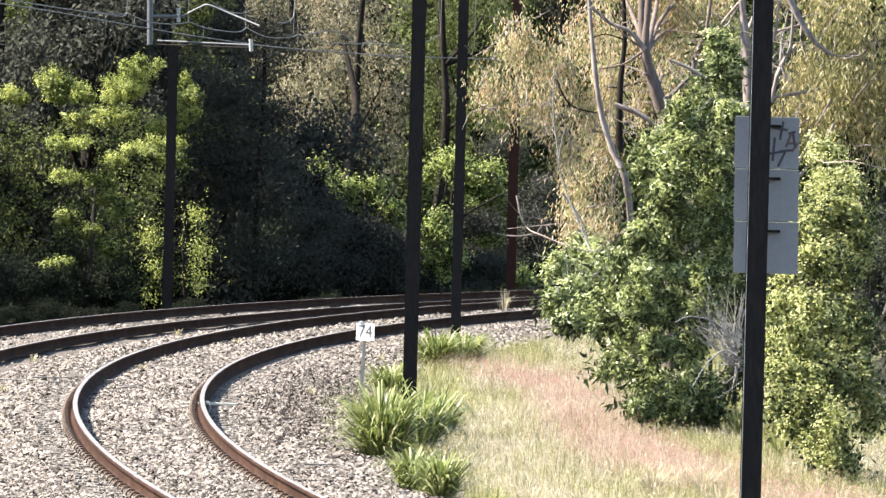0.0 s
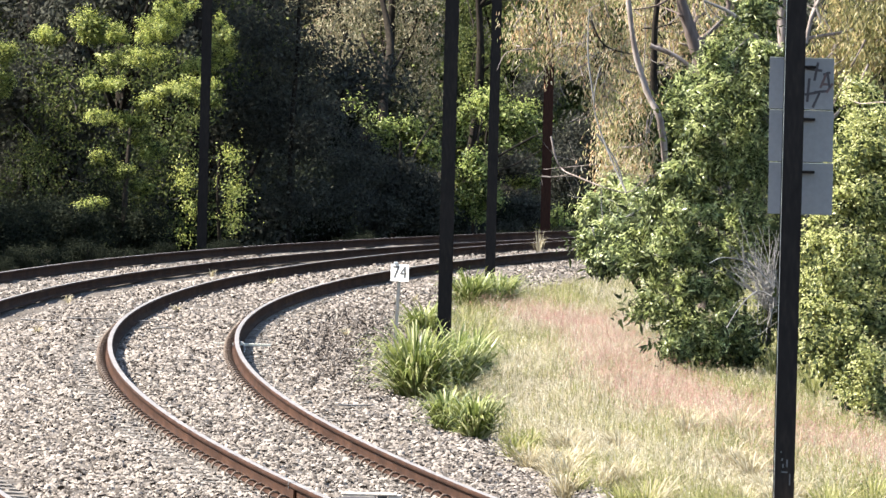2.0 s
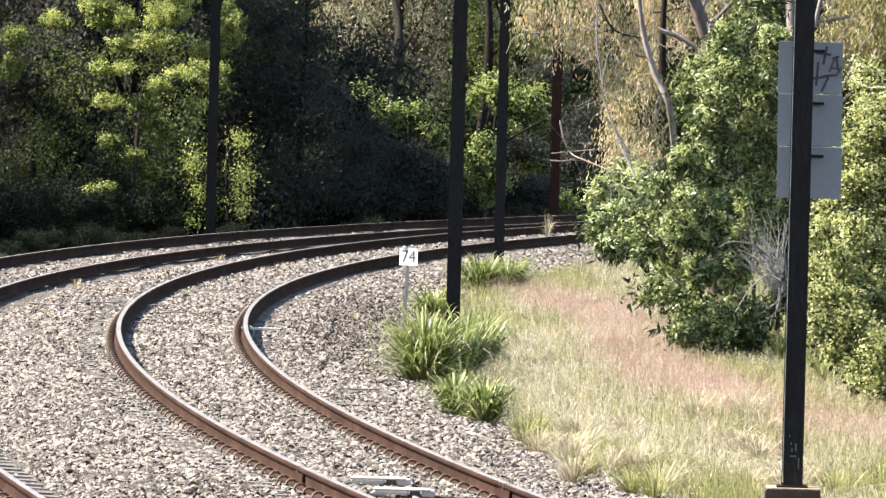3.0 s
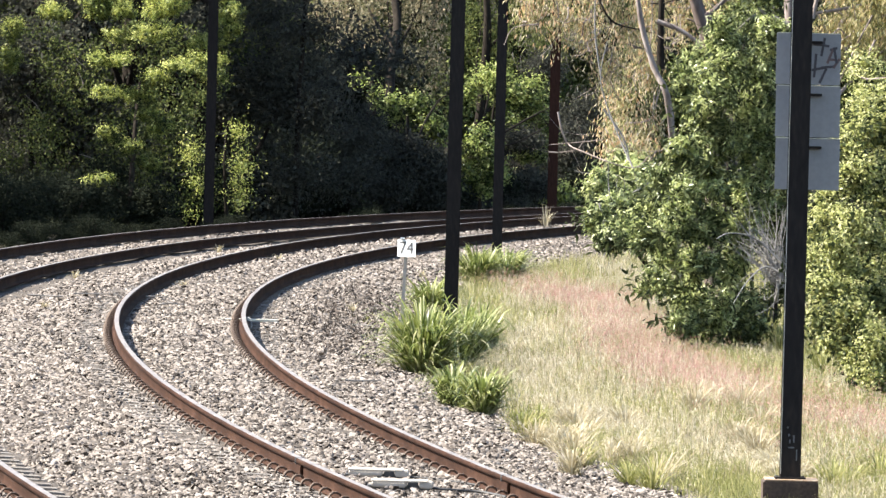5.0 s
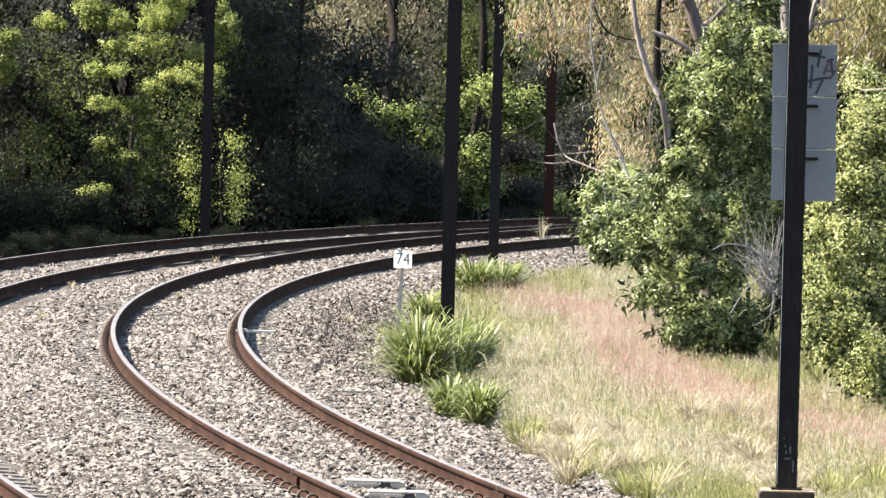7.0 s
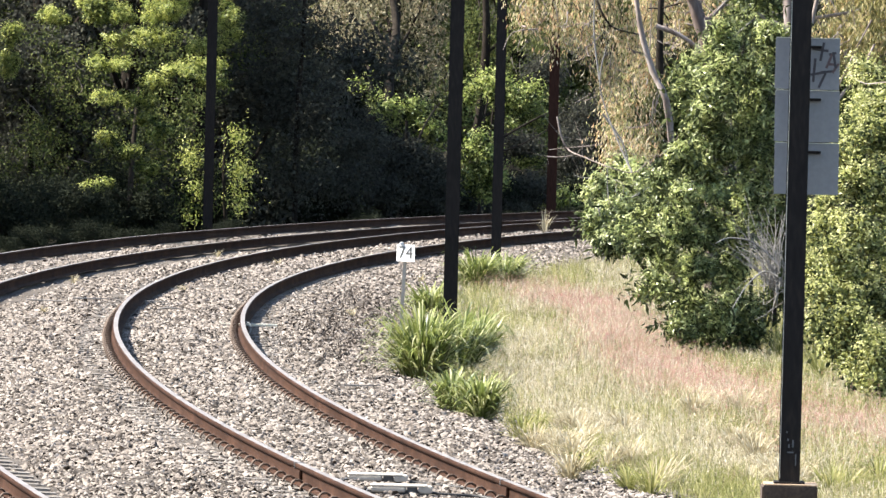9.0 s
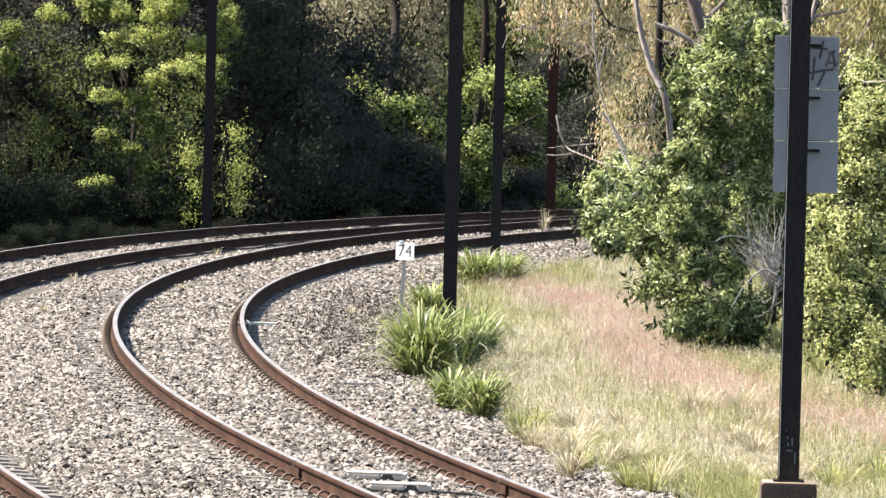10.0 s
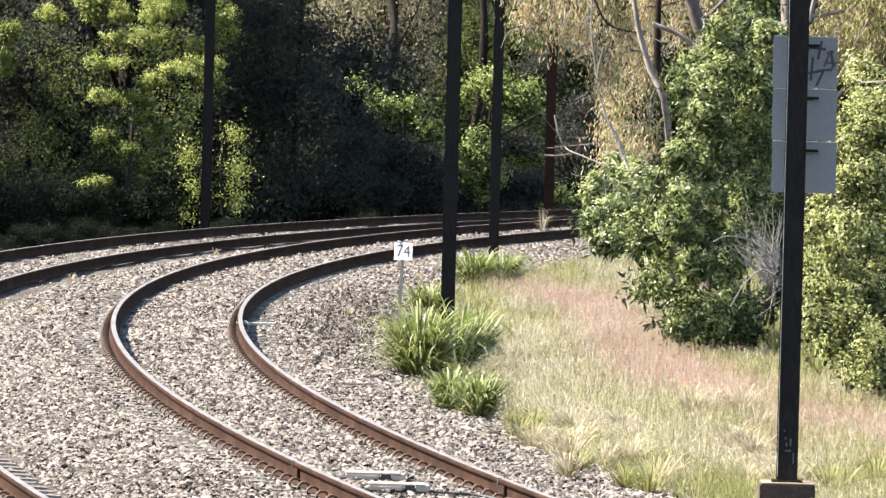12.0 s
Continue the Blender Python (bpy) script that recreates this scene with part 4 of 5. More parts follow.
tree("gum_tree", "pale bare-limbed gum tree with orange-tinged leaves", "tree", foot(GX, GY),
     [foot(GX, GY), (4.63, 112, 3.016), (4.51, 112, 3.905), (4.438, 112, 4.646), (4.429, 112, 5.833)], 0.07,
     [(5.621, 112, 3.487, 0.446, 0.446), (5.976, 112, 4.09, 0.52, 0.446), (5.364, 113, 3.778, 0.3, 0.45), (5.81, 112, 4.755, 0.595, 0.446), (6.364, 112, 3.506, 0.446, 0.595), (5.247, 113, 5.349, 0.675, 0.375), (5.107, 112, 3.251, 0.223, 0.297)],
     14000, (0.1, 0.022), M_GUM, L_ORANGE, 26, 1.4, 0.1, group="gum trees", per=30, flat=2.0, twigs=40)


def bare_limbs():
    """Loose dead limbs hung up in the crowns: one thing each."""
    rng = np.random.default_rng(41)
    for pts, r, lab, mt in (
        ([(0.267, 211, -0.854), (0.807, 211, -0.07), (1.491, 211, 0.577), (2.456, 211, 1.162)], 0.05, "dark forked branch among green leaves", M_BARK),
        ([(0.807, 210.9, -0.069), (0.997, 211, 0.705), (1.147, 211.5, 1.544)], 0.04, "dark forked branch among green leaves", M_BARK),
        ([(0.939, 210.9, 0.215), (1.777, 211, 0.347), (2.75, 211.5, 0.883)], 0.03, "dark forked branch among green leaves", M_BARK),
        ([(-0.554, 198.5, -0.019), (-0.483, 198.7, 0.771), (-0.131, 199.5, 1.431), (0.129, 200, 1.631)], 0.03, "dark forked branch among green leaves", M_BARK),
        ([(-1.814, 213, 0.394), (-1.783, 214, 1.658), (-1.916, 215, 2.645)], 0.1, "dark gum tree stem in the wood", M_BARK),
        ([(-1.333, 213, 0.972), (-1.301, 214, 2.239), (-1.193, 215, 3.376), (-1.521, 216, 4.8)], 0.15, "dark gum tree stem in the wood", M_BARK),
        ([(4.143, 103, 3.524), (3.831, 103, 3.7), (3.551, 103, 3.946), (3.206, 103, 4.095)], 0.035, "fallen grey limb caught in a bush", M_DEADWOOD),
        ([(4.843, 108, 4.98), (5.032, 108, 4.627), (5.217, 108, 4.381), (5.437, 108, 4.222)], 0.045, "pale bare gum limb in the crown", M_GUM),
        ([(4.361, 91.5, 3.075), (4.471, 90, 2.986), (4.687, 89, 3.012), (5.073, 89, 2.933)], 0.009, "pale bare branch over a bush", M_GUM),
        ([(1.649, 121, 2.202), (1.713, 121, 1.923), (1.822, 121, 1.733), (2.017, 120.5, 1.65), (2.33, 120, 1.538), (2.715, 120, 1.445), (2.926, 120, 1.609)], 0.014, "bare curling branch over the bush", M_GUM),
        ([(2.706, 119.6, 1.452), (2.543, 119.8, 1.786), (2.309, 120, 2.35), (2.22, 120, 2.746), (2.303, 120, 3.226)], 0.014, "thin bare grey dead twig", M_DEADWOOD),
        ([(1.526, 120.9, 1.631), (1.703, 120.9, 1.627), (1.942, 120.9, 1.673)], 0.012, "bare curling branch over the bush", M_GUM),
        ([(3.227, 126.5, 2.807), (3.219, 126.5, 3.781), (3.269, 126.5, 4.487), (3.224, 126.5, 5.242)], 0.055, "dark slender gum tree stem", M_BARK),
        ([(3.917, 123, 3.012), (3.814, 123, 3.213), (3.558, 123, 3.966), (3.476, 123, 4.331), (3.513, 123, 5.124)], 0.095, "brown gum tree stem behind the bush", M_BROWNGUM),
        ([(3.464, 122.6, 4.329), (3.238, 122.6, 4.584), (2.95, 122.6, 4.698), (2.684, 122.6, 4.92)], 0.04, "pinkish bare gum limb", M_GUM),
        ([(4.111, 121, 3.951), (4.143, 121, 4.273), (4.265, 121, 4.541), (4.346, 121, 5.122)], 0.05, "brown gum limb over the bush", M_BROWNGUM),
        ([(4.553, 112, 3.46), (4.502, 112, 4.299), (4.411, 112, 4.943)], 0.085, "pale gum tree stem behind the mast", M_GUM),
        ([(4.753, 112, 4.06), (4.855, 112, 4.434), (4.917, 112, 4.956)], 0.03, "pale bare gum limb in the crown", M_GUM),
        ([(5.141, 113, 3.773), (4.994, 113, 4.219), (5.077, 113, 4.821)], 0.025, "thin bare grey dead twig", M_DEADWOOD),
        ([(3.12, 125, 3.52), (3.455, 125, 3.404), (3.751, 125, 3.204), (3.963, 125, 3.002)], 0.04, "pale bare branch of a gum", M_GUM),
        ([(2.222, 124, 3.869), (2.438, 124, 3.504), (2.886, 125.5, 3.389)], 0.02, "thin dark branch of a gum", M_BARK),
        ([(2.309, 122, 2.248), (2.603, 122, 1.851), (2.735, 122, 1.449), (2.859, 122, 1.331)], 0.015, "thin bare grey dead twig", M_DEADWOOD),
        ([(2.256, 122, 2.733), (2.159, 122, 3.378), (2.158, 122, 4.025)], 0.015, "thin bare grey dead twig", M_DEADWOOD),
        ([(4.751, 110, 3.615), (4.849, 110, 4.056), (4.987, 110, 4.351), (5.006, 110, 5.008)], 0.03, "pale bare gum limb in the crown", M_GUM),
        ([(4.672, 111, 4.054), (4.55, 111, 4.493), (4.718, 111, 5.086)], 0.03, "pale bare gum limb in the crown", M_GUM),
    ):
        o = np.array(pts[0])
        ob = root("bare_branch", pts[0], lab, "branch", "bare branches")
        limb("stem", np.array(pts) - o, r, r * 0.45, mt, ob, rng)
        pp = np.array(pts) - o
        for i in range(7):
            a = pp[min(len(pp) - 1, 1 + i % (len(pp) - 1))]
            c = a + rng.standard_normal(3) * [0.3, 0.2, 0.3]
            part("twig", fast_mesh("twig", *tube([a, (a + c) / 2 + rng.standard_normal(3) * 0.06, c], r * 0.25, r * 0.08, 4, steps=3)), mt, ob)


bare_limbs()

# ------------------------------------------------------------------ the wood outside the curve
WX, WY = (-6.819, 187, -1.211)[:2]
tree("wattle_tree", "sunlit feathery wattle tree in flat tiers of leaves", "tree", foot(WX, WY),
     [foot(WX, WY), (-6.776, 188, 0.638), (-6.7, 188.5, 1.884)], 0.07,
     ragged([(-6.008, 187, 3.588, 0.645, 0.298), (-7.185, 187, 3.496, 0.496, 0.323), (-7.749, 187, 3.73, 0.447, 0.372), (-4.699, 187, 3.373, 0.323, 0.496), (-5.769, 187, 3.979, 0.62, 0.248), (-8.546, 187, 3.338, 0.347, 0.223), (-6.549, 187, 2.917, 0.893, 0.223), (-5.182, 187, 2.827, 0.472, 0.199), (-9.405, 187, 2.944, 0.273, 0.223), (-9.51, 187, 2.196, 0.199, 0.372)]
     + [(-7.178, 186, 2.323, 0.642, 0.136), (-5.512, 186, 2.328, 0.741, 0.148), (-5.048, 186, 2.068, 0.37, 0.123), (-6.305, 186, 1.987, 0.42, 0.123), (-7.32, 186, 1.591, 0.568, 0.136), (-6.603, 186, 1.535, 0.321, 0.099), (-6.433, 186, 1.157, 0.197, 0.099), (-6.129, 186, 0.881, 0.321, 0.123), (-7.262, 186, 0.741, 0.247, 0.086), (-6.785, 186, 0.444, 0.296, 0.086), (-6.357, 186, 0.122, 0.222, 0.099), (-7.482, 186, -0.302, 0.444, 0.099)], 5, 7),
     64000, (0.06, 0.024), M_BARK, L_WATTLE, 51, 0.1, 0.06, limbs=False, per=14, hollow=0.2, core=5000, whorl=(0.2, 0.6))
WX, WY = (-4.697, 189, -1.207)[:2]
tree("light_shrub", "airy sunlit yellow-green shrub under the trees", "shrub", foot(WX, WY), [foot(WX, WY), (-4.791, 189, 0.046), (-4.75, 189, 0.925)], 0.05,
     [(-5.526, 189, 0.34, 0.326, 0.426), (-4.496, 189, 0.805, 0.351, 0.376), (-4.414, 189, 0.055, 0.376, 0.502), (-4.46, 189, -0.599, 0.401, 0.376), (-5.54, 189, -1.053, 0.251, 0.15), (-5.408, 189, -0.347, 0.226, 0.251)],
     2500, (0.065, 0.028), M_BARK, L_WATTLE, 52, 0.2, 0.16, per=5, hollow=0.0, whorl=(0.3, 0.3), limbs=False)
for (bx, by), blobs, seed, n in (
    ((-1.146, 200, -0.459)[:2], [(-1.187, 200, 1.172, 0.319, 0.239), (-0.385, 200, 0.953, 0.504, 0.212), (-0.018, 200, 0.631, 0.265, 0.212), (-0.593, 200, 1.32, 0.265, 0.133), (-1.537, 200, -0.735, 0.186, 0.133)], 53, 5000),
    ((1.186, 213, -0.803)[:2], [(1.761, 213, 1.615, 0.848, 0.424), (1.089, 213, 1.88, 0.636, 0.452), (2.402, 213, 1.419, 0.565, 0.481), (2.182, 213, 0.042, 0.481, 0.198), (2.588, 213, 0.759, 0.339, 0.396), (0.5, 213, 1.159, 0.396, 0.481), (1.781, 213, 0.795, 0.481, 0.283)], 54, 8000),
    ((0.95, 205.4, -0.9)[:2], [(0.979, 205, 0.378, 0.517, 0.326), (0.933, 205, -0.48, 0.408, 0.435), (1.318, 205, -0.09, 0.326, 0.354), (0.515, 205, -0.11, 0.272, 0.408)], 59, 4500),
    ((2.794, 211, -1.071)[:2], [(2.718, 211, -0.891, 0.42, 0.196), (3.14, 211, -0.965, 0.196, 0.14)], 55, 1500),
    ((-1.7, 202.5, -1.0)[:2], [(-1.681, 202, 1.659, 0.295, 0.241), (-1.889, 202, 1.921, 0.161, 0.161), (-1.446, 202, 1.37, 0.188, 0.134)], 56, 220),
):
    tree("light_shrub", "bright green sunlit shrub at the edge of the wood", "shrub", foot(bx, by), [foot(bx, by), (bx + 0.1, by + 0.5, blobs[0][2] - 0.5), (bx + 0.3, by + 0.5, blobs[0][2])], 0.05,
         ragged(blobs, 4, seed), int(n * 1.3), (0.085, 0.04), M_BARK, L_YELLOW, seed, 0.2, 0.14, group="sunlit shrubs", per=8, hollow=0.0, core=n // 5, whorl=(0.25, 0.5), limbs=False)

# half-lit broadleaf trees behind the wattle; the last stands in for its half-shaded inside
for (bx, by), blobs, seed in (
    ((-9.388, 198, -1.548)[:2], [(-9.508, 198, 3.443, 0.788, 0.591), (-10.18, 198, 4.082, 0.788, 0.657), (-8.877, 198, 4.509, 0.788, 0.591), (-9.946, 198, 5.27, 0.92, 0.591), (-10.091, 197, 2.513, 0.523, 0.458), (-8.371, 198, 5.31, 0.788, 0.591), (-9.939, 197, 1.602, 0.458, 0.392), (-9.301, 197, 2.271, 0.392, 0.327)], 57),
    ((-6.563, 200, -1.526)[:2], [(-7.11, 200, 4.566, 0.796, 0.531), (-6.198, 200, 5.252, 0.929, 0.597), (-7.663, 200, 5.48, 0.796, 0.664), (-4.91, 201, 5.826, 0.934, 0.6), (-5.147, 201, 4.621, 0.533, 0.467), (-8.294, 200, 4.138, 0.531, 0.398)], 58),
    ((-7.1, 190.5)[:2], [(-6.045, 190, 1.257, 0.883, 0.756), (-6.911, 190, 0.604, 1.009, 0.756), (-5.645, 190, 0.384, 0.567, 0.756), (-7.267, 190, -0.288, 1.009, 0.63), (-5.445, 190.5, 1.898, 0.758, 0.506), (-6.622, 191, 2.752, 1.141, 0.507), (-8.213, 190, 2.211, 0.756, 0.756), (-8.692, 190, 1.19, 0.883, 0.883), (-8.99, 189, -0.061, 1.003, 0.878), (-9.156, 191, 2.688, 0.76, 0.507), (-6.624, 190, -0.776, 1.135, 0.504), (-8.091, 189, -0.916, 1.003, 0.439), (-5.272, 191, -0.51, 0.507, 0.76)], 64),
):
    tree("broadleaf_tree", "half-lit olive broadleaf tree behind the wattle", "tree", foot(bx, by), [foot(bx, by), (bx, by, blobs[0][2] - 2), (bx + 0.1, by, blobs[3][2])], 0.12,
         blobs, 14000, (0.085, 0.045), M_BARK, L_FOREST, seed, 0.3, 0.15, group="broadleaf trees", per=22, limbs=False, twigs=12, twig_bark=M_GUM)

# dark needle-leaved trees; some only stand in for deep shade in the wood
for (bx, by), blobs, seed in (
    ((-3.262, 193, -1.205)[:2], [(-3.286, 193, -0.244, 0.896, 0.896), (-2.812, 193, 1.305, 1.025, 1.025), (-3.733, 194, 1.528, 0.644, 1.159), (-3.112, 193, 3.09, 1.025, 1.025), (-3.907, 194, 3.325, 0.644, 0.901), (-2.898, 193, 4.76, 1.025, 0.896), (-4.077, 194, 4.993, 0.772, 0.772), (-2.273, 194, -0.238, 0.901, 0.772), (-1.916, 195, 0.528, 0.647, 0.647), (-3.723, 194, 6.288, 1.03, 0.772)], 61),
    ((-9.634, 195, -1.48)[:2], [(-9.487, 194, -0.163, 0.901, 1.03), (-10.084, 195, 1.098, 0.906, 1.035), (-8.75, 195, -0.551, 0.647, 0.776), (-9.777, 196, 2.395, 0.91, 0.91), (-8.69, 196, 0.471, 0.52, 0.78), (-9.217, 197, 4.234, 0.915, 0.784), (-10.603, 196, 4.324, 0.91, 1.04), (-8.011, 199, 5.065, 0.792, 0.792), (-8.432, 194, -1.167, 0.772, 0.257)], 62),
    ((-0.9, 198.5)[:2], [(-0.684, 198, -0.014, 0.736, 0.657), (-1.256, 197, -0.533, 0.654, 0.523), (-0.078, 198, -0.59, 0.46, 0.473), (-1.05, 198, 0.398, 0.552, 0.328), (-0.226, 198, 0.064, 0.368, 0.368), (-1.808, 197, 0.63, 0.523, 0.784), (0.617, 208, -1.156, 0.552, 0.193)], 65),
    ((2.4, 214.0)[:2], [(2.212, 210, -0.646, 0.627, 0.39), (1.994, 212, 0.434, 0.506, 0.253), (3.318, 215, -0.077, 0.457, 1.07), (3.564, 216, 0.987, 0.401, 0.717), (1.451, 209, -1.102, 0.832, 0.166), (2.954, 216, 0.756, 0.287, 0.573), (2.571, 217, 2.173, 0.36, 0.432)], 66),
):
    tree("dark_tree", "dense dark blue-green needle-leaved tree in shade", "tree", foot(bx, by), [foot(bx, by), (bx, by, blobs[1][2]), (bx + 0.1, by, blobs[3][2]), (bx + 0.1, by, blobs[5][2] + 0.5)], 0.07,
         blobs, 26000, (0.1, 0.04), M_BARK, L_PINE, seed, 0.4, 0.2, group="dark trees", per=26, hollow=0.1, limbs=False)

# far gums
for (bx, by), tr, blobs, leaves, seed in (
    ((-1.262, 221, -1.031)[:2], [(-1.318, 221, 1.169), (-1.219, 221, 3.077), (-1.19, 221, 4.837), (-1.029, 221, 7.185)],
     [(-1.946, 222, 2.468, 0.884, 0.884), (-0.628, 222, 2.796, 0.884, 1.031), (-1.541, 222, 3.951, 0.884, 0.884), (-0.369, 221, 4.271, 0.733, 0.88), (-2.45, 223, 4.521, 0.74, 0.888), (-1.287, 222, 5.576, 1.178, 0.737), (-2.206, 223, 6.597, 1.184, 0.74), (-2.694, 223, 2.444, 0.592, 0.888), (-0.308, 222, 1.773, 0.589, 0.589)], L_FARGUM, 71),
    ((0.812, 228, -0.972)[:2], [(1.057, 228, 1.304), (1.162, 228, 3.122), (1.04, 228, 4.934), (0.903, 228, 7.349)],
     [(1.015, 229, 3.117, 0.912, 0.912), (2.08, 228, 2.692, 0.756, 0.908), (0.676, 230, 4.631, 0.763, 0.916), (2.21, 229, 3.906, 0.76, 0.76), (1.716, 229, 5.412, 1.064, 0.76), (0.782, 230, 6.464, 1.221, 0.763), (2.929, 228, 4.982, 0.756, 0.908), (2.84, 228, 2.56, 0.605, 0.908), (2.588, 228, 6.485, 1.059, 0.756)], L_FOREST, 72),
    ((-1.886, 225, -0.98)[:2], [(-1.935, 225, 0.96), (-2.129, 225, 2.747), (-2.77, 225, 4.522), (-3.128, 225, 6.899)],
     [(-3.09, 226, 4.818, 1.05, 0.75), (-2.765, 227, 3.326, 0.904, 0.753), (-3.423, 226, 6.158, 1.2, 0.9), (-1.899, 227, 4.854, 0.904, 0.904)], L_FARGUM, 73),
):
    tree("far_gum_tree", "tall thin gum tree deep in the wood", "tree", foot(bx, by), [foot(bx, by), *tr], 0.14, blobs, 15000, (0.12, 0.035), M_BARK, leaves, seed, 0.9, 0.2, group="far gums", per=24, twigs=25, twig_bark=M_GUM)


def backing_tree(seed, leaves):
    """A broad tall tree of the dark wood behind, made once and repeated."""
    rng = np.random.default_rng(seed)
    blobs = [(*(rng.standard_normal(2) * 1.3), 0.8 + 0.95 * i, 1.6 - 0.05 * i, 0.9) for i in range(11)]
    return tree("wood_tree", "tall dark leafy tree of the wood behind", "tree", (0, 0, 0), [(0, 0, 0), (0.1, 0, 4), (0, 0.1, 8), (0.1, 0, 11)], 0.2,
                blobs, 15000, (0.17, 0.07), M_BARK, leaves, seed, 0.4, 0.3, group="trees of the wood", hollow=0.2)


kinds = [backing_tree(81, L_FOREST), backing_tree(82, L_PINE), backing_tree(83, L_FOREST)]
rng = np.random.default_rng(91)
# the trees far left stand out of view and shade the wood
spots = [(x + rng.uniform(-0.6, 0.6), y + rng.uniform(-1.5, 1.5) + 0.0 * x) for y, xs in ((212, np.arange(-18, -6, 2.0)), (176, (-19, -23)), (182, (-20, -24)), (188, (-20.5, -24)), (194, (-20, -24)), (200, (-13, -17)),   (206.5, (-4.1, -5.8, -8, -11, -14)), (236, np.arange(-18, 18, 2.2)), (243, np.arange(-20, 24, 2.6)), (150, np.arange(8.6, 18, 2.4)), (160, np.arange(9, 22, 2.4))) for x in xs]
for i, (x, y) in enumerate(spots):
    m = Matrix.Translation(Vector(foot(x, y)) - Vector((0, 0, 0.1))) @ Matrix.Rotation(rng.uniform(0, 6.28), 4, "Z") @ Matrix.Scale(rng.uniform(0.85, 1.2), 4)
    if i < 3:
        kinds[i].matrix_basis = m
    else:
        copy_thing(kinds[i % 3], m)
# tall trees close behind the wattle, unseen young ones added to cast shade, low growth behind the bushes
screen = np.random.default_rng(95)
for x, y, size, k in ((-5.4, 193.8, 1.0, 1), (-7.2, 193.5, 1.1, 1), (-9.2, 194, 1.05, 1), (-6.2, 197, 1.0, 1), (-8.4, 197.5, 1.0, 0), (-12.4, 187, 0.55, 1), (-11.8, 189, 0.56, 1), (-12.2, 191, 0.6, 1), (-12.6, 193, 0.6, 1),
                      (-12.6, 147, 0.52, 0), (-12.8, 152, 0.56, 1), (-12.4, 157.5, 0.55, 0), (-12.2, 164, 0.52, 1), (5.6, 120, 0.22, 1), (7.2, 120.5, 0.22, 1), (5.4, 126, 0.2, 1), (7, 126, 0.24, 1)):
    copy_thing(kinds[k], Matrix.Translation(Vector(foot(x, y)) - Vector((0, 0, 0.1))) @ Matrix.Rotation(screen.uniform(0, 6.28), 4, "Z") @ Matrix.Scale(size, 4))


def undergrowth(seed):
    r = np.random.default_rng(seed)
    blobs = [(r.uniform(-0.9, 0.9), r.uniform(-0.5, 0.5), r.uniform(0.2, 1.3), r.uniform(0.5, 0.8), r.uniform(0.35, 0.6)) for _ in range(7)]
    return tree("undergrowth_bush", "leafy undergrowth bush darkened for shade under the trees", "bush", (0, 0, 0), [(0, 0, 0), (0, 0.1, 0.6), (0.1, 0, 1.2)], 0.05, blobs, 6000, (0.1, 0.045), M_BARK, L_UNDER, seed, 0.3, 0.16, group="undergrowth", hollow=0.2, per=18)


low = [undergrowth(101), undergrowth(102)]
low_spots = []
for i, s in enumerate(np.arange(0.7, 2.9, 0.032)):
    p = along(s, rng.uniform(12.5, 15.5), -0.45)
    low_spots.append((p[0], p[1]))
# small dark bushes added where the far verge lies in shade
for s in np.arange(1.0, 2.6, 0.03):
    p = along(s, rng.uniform(8.8, 11.5), -0.45)
    low_spots.append((p[0], p[1]))
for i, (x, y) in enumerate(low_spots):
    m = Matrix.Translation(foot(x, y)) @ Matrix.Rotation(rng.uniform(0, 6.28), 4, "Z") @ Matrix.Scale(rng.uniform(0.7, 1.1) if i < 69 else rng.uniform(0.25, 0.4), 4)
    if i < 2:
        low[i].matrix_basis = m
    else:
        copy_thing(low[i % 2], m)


# more shade-coloured bushes added to hide the sunlit slope
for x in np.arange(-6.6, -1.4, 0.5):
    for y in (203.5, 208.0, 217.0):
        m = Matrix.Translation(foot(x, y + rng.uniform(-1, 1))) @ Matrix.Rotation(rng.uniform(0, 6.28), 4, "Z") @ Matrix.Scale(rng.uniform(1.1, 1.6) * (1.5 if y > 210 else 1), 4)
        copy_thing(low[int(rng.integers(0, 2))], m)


# ------------------------------------------------------------------ overhead line
def wire(name, pts, r, parent):
    return part(name, fast_mesh(name, *tube(pts, r, r, 5, steps=4)), M_WIRE, parent)


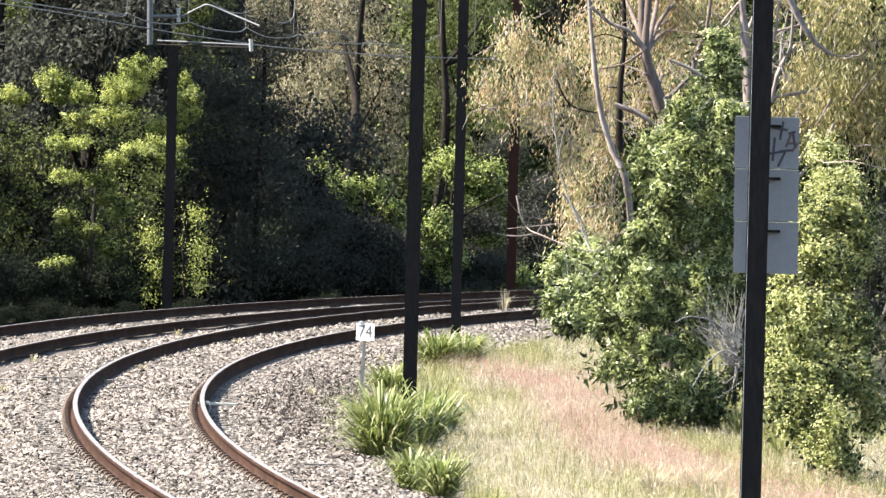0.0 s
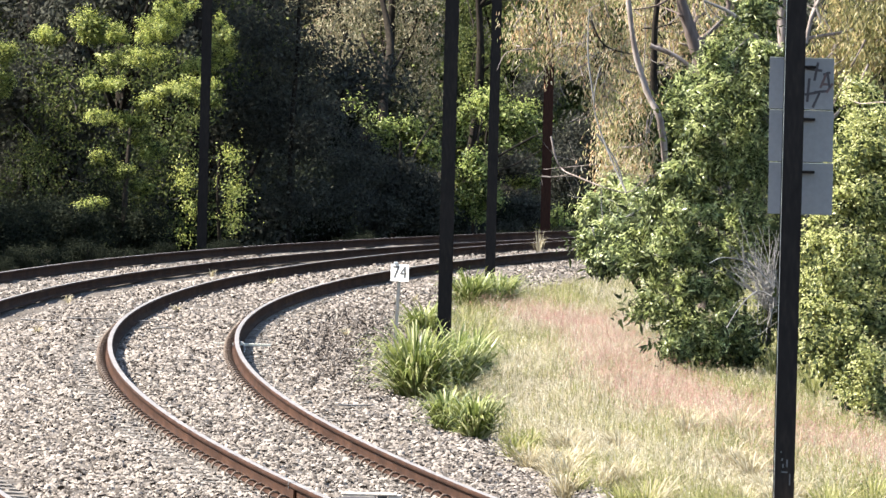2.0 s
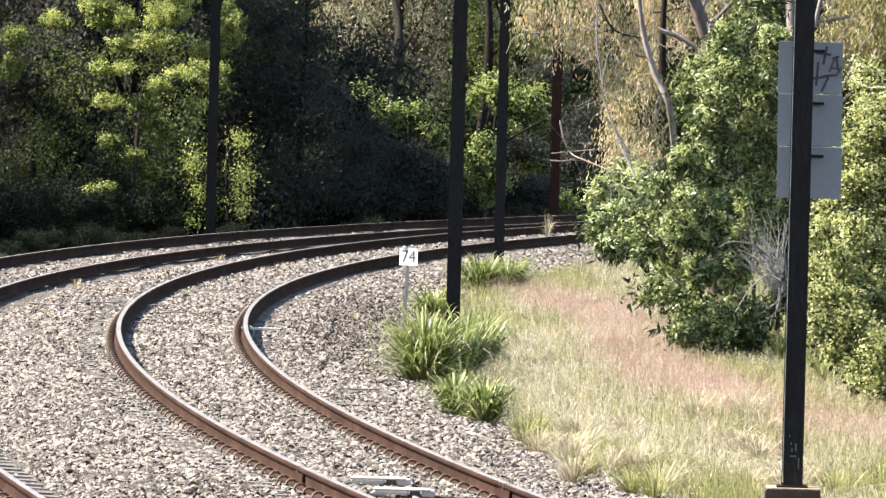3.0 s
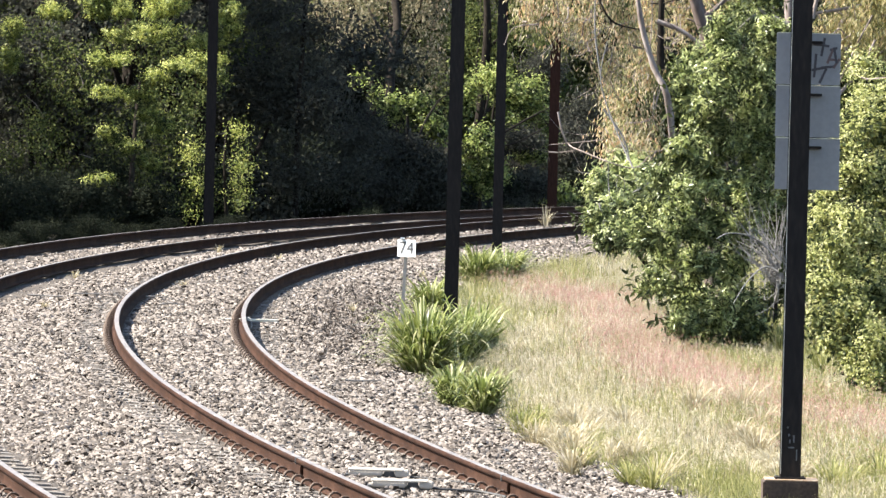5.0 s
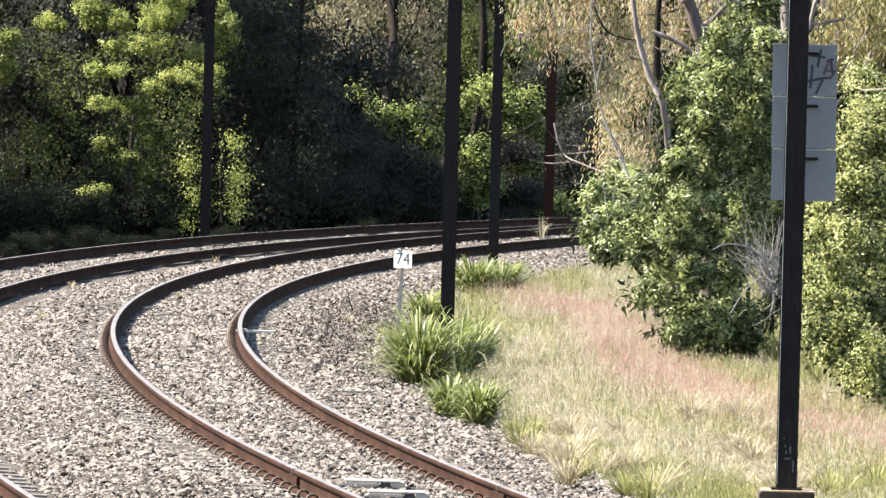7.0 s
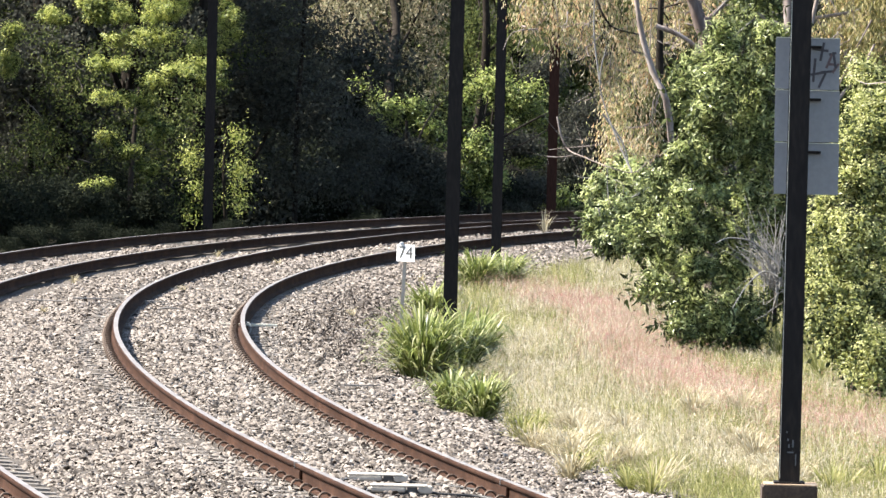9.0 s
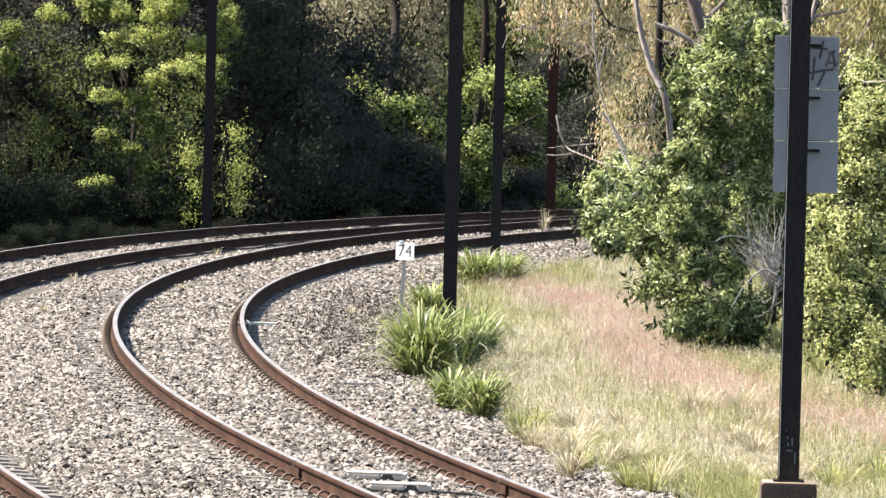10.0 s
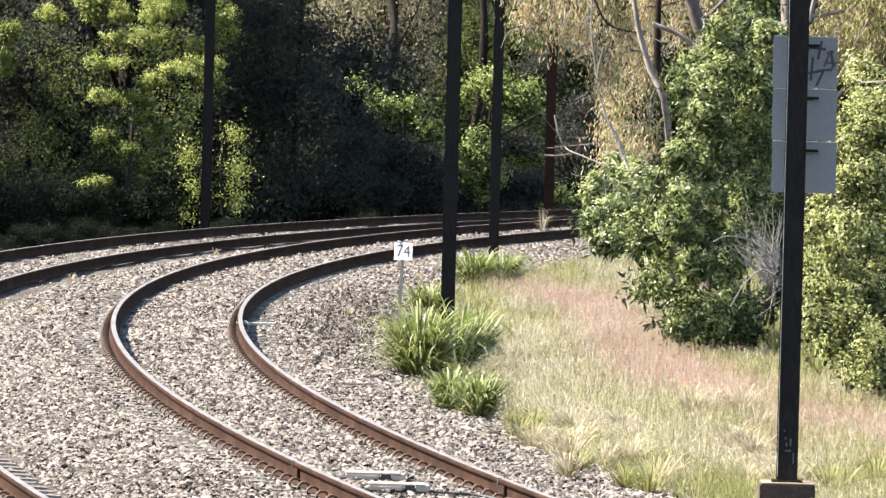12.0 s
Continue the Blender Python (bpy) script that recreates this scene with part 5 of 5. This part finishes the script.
def overhead():
    ob = root("cantilever", (-4.956, 175.3, 4.57), "grey cantilever arm with insulators on the mast", "overhead arm")
    o = np.array((-4.956, 175.3, 4.57))
    part("beam", fast_mesh("beam", *tube(np.array([(-5.084, 175.3, 4.578), (-3.126, 174.5, 4.53)]) - o, 0.02, 0.02, 8)), M_GALV, ob)
    part("stay", fast_mesh("stay", *tube(np.array([(-5.082, 175.3, 4.497), (-3.125, 174.5, 4.473)]) - o, 0.018, 0.018, 8)), M_MAST, ob)
    part("insulator", fast_mesh("insulator", *tube(np.array([(-3.153, 174.5, 4.657), (-3.135, 174.5, 4.403)]) - o, 0.04, 0.04, 8)), M_CERAMIC, ob, "white insulator")
    part("insulator", fast_mesh("insulator", *tube(np.array([(-4.662, 175, 5.26), (-4.644, 175, 4.971)]) - o, 0.04, 0.035, 8)), M_CERAMIC, ob, "white insulator")
    part("drop_tube", fast_mesh("drop_tube", *tube(np.array([(-5.28, 175, 6.787), (-5.224, 175, 4.492)]) - o, 0.06, 0.06, 8)), M_GALV, ob, "grey drop tube")
    part("pull_off_arm", fast_mesh("pull_off_arm", *tube(np.array([(-4.611, 175, 5.064), (-4.205, 174.8, 5.281), (-4.031, 174.7, 5.331), (-3.617, 174.5, 5.177), (-2.966, 174, 4.924)]) - o, 0.024, 0.02, 8, steps=4)), M_GALV, ob)
    part("strut", fast_mesh("strut", *tube(np.array([(-5.192, 175, 5.073), (-4.612, 175, 5.087)]) - o, 0.035, 0.035, 8)), M_GALV, ob)
    ob = root("overhead_wires", (-5.232, 175, 4.816), "sagging contact and catenary wires with droppers", "wires")
    o = np.array((-5.232, 175, 4.816))
    wire("contact_wire", np.array([(-8.574, 160, 5.199), (-7.228, 166, 5.092), (-5.232, 175, 4.816), (-3.556, 181, 4.618), (-2.171, 186, 4.523), (0.055, 193, 4.463), (2.843, 200, 4.486)]) - o, 0.013, ob)
    wire("contact_wire", np.array([(-7.822, 162, 5.24), (-6.155, 168, 5.051), (-5.597, 170, 5.061)]) - o, 0.012, ob)
    sag = [[(-6.218, 170, 5.091), (-5.697, 171, 5.023), (-5.618, 172, 5.103)], [(-5.618, 172, 5.103), (-5.275, 174, 4.958), (-4.782, 175, 4.921), (-4.46, 176, 4.984)], [(-4.46, 176, 4.984), (-4.071, 177, 4.861), (-3.522, 179, 4.82), (-3.353, 180, 4.927)],
           [(-3.353, 180, 4.927), (-2.976, 182, 4.759), (-2.506, 183, 4.754), (-2.314, 184, 4.838)], [(-2.314, 184, 4.838), (-1.682, 186, 4.696), (-1.07, 187, 4.68), (-0.827, 188, 4.73)], [(-0.827, 188, 4.73), (-0.331, 190, 4.704), (0.301, 191, 4.726), (0.806, 192, 4.974)],
           [(-4.197, 176, 6.134), (-4.064, 176, 5.495), (-3.631, 178, 5.223), (-3.237, 179, 5.278), (-3.184, 179, 5.552)], [(-2.726, 181, 5.047), (-2.383, 182, 5.208), (-2.41, 182, 6.269)], [(-2.156, 184, 4.842), (-1.502, 186, 4.935), (-1.069, 187, 4.668)]]
    for pts in sag:
        wire("catenary_wire", np.array(pts) - o, 0.012, ob)
    for x, y, top, low in ((-5.621, 172, 6.154, 5.104), (-4.475, 176, 6.246, 4.985), (-3.367, 180, 6.337, 4.928), (-2.388, 183, 6.409, 4.831), (-2.308, 184, 5.084, 4.534), (-1.371, 186, 6.482, 5.063), (-1.095, 187, 6.504, 4.693), (-5.499, 173, 5.117, 4.887), (-4.737, 175.5, 4.927, 4.788), (-4.187, 177, 4.918, 4.695), (-0.073, 192, 4.698, 4.469), (0.808, 192, 6.631, 4.912), (1.609, 196, 6.714, 4.764)):
        wire("dropper", np.array([(x, y, top), (x + 0.006, y, (top + low) / 2), (x, y, low)]) - o, 0.008, ob)


overhead()


# ------------------------------------------------------------------ what moves
def motions():
    """A light wind rocks the tussocks."""
    rng = np.random.default_rng(7)
    for ob in TUSSOCKS:
        x, y, z = ob.location
        a, b = rng.uniform(0, 6.28), rng.uniform(2.2, 3.2)
        walk(ob, [(t, pose(x, y, z, 0, 0.25 * math.sin(b * t + a) + 0.12 * math.sin(1.7 * b * t), 0)) for t in np.arange(0, 12.01, 0.5)])


motions()
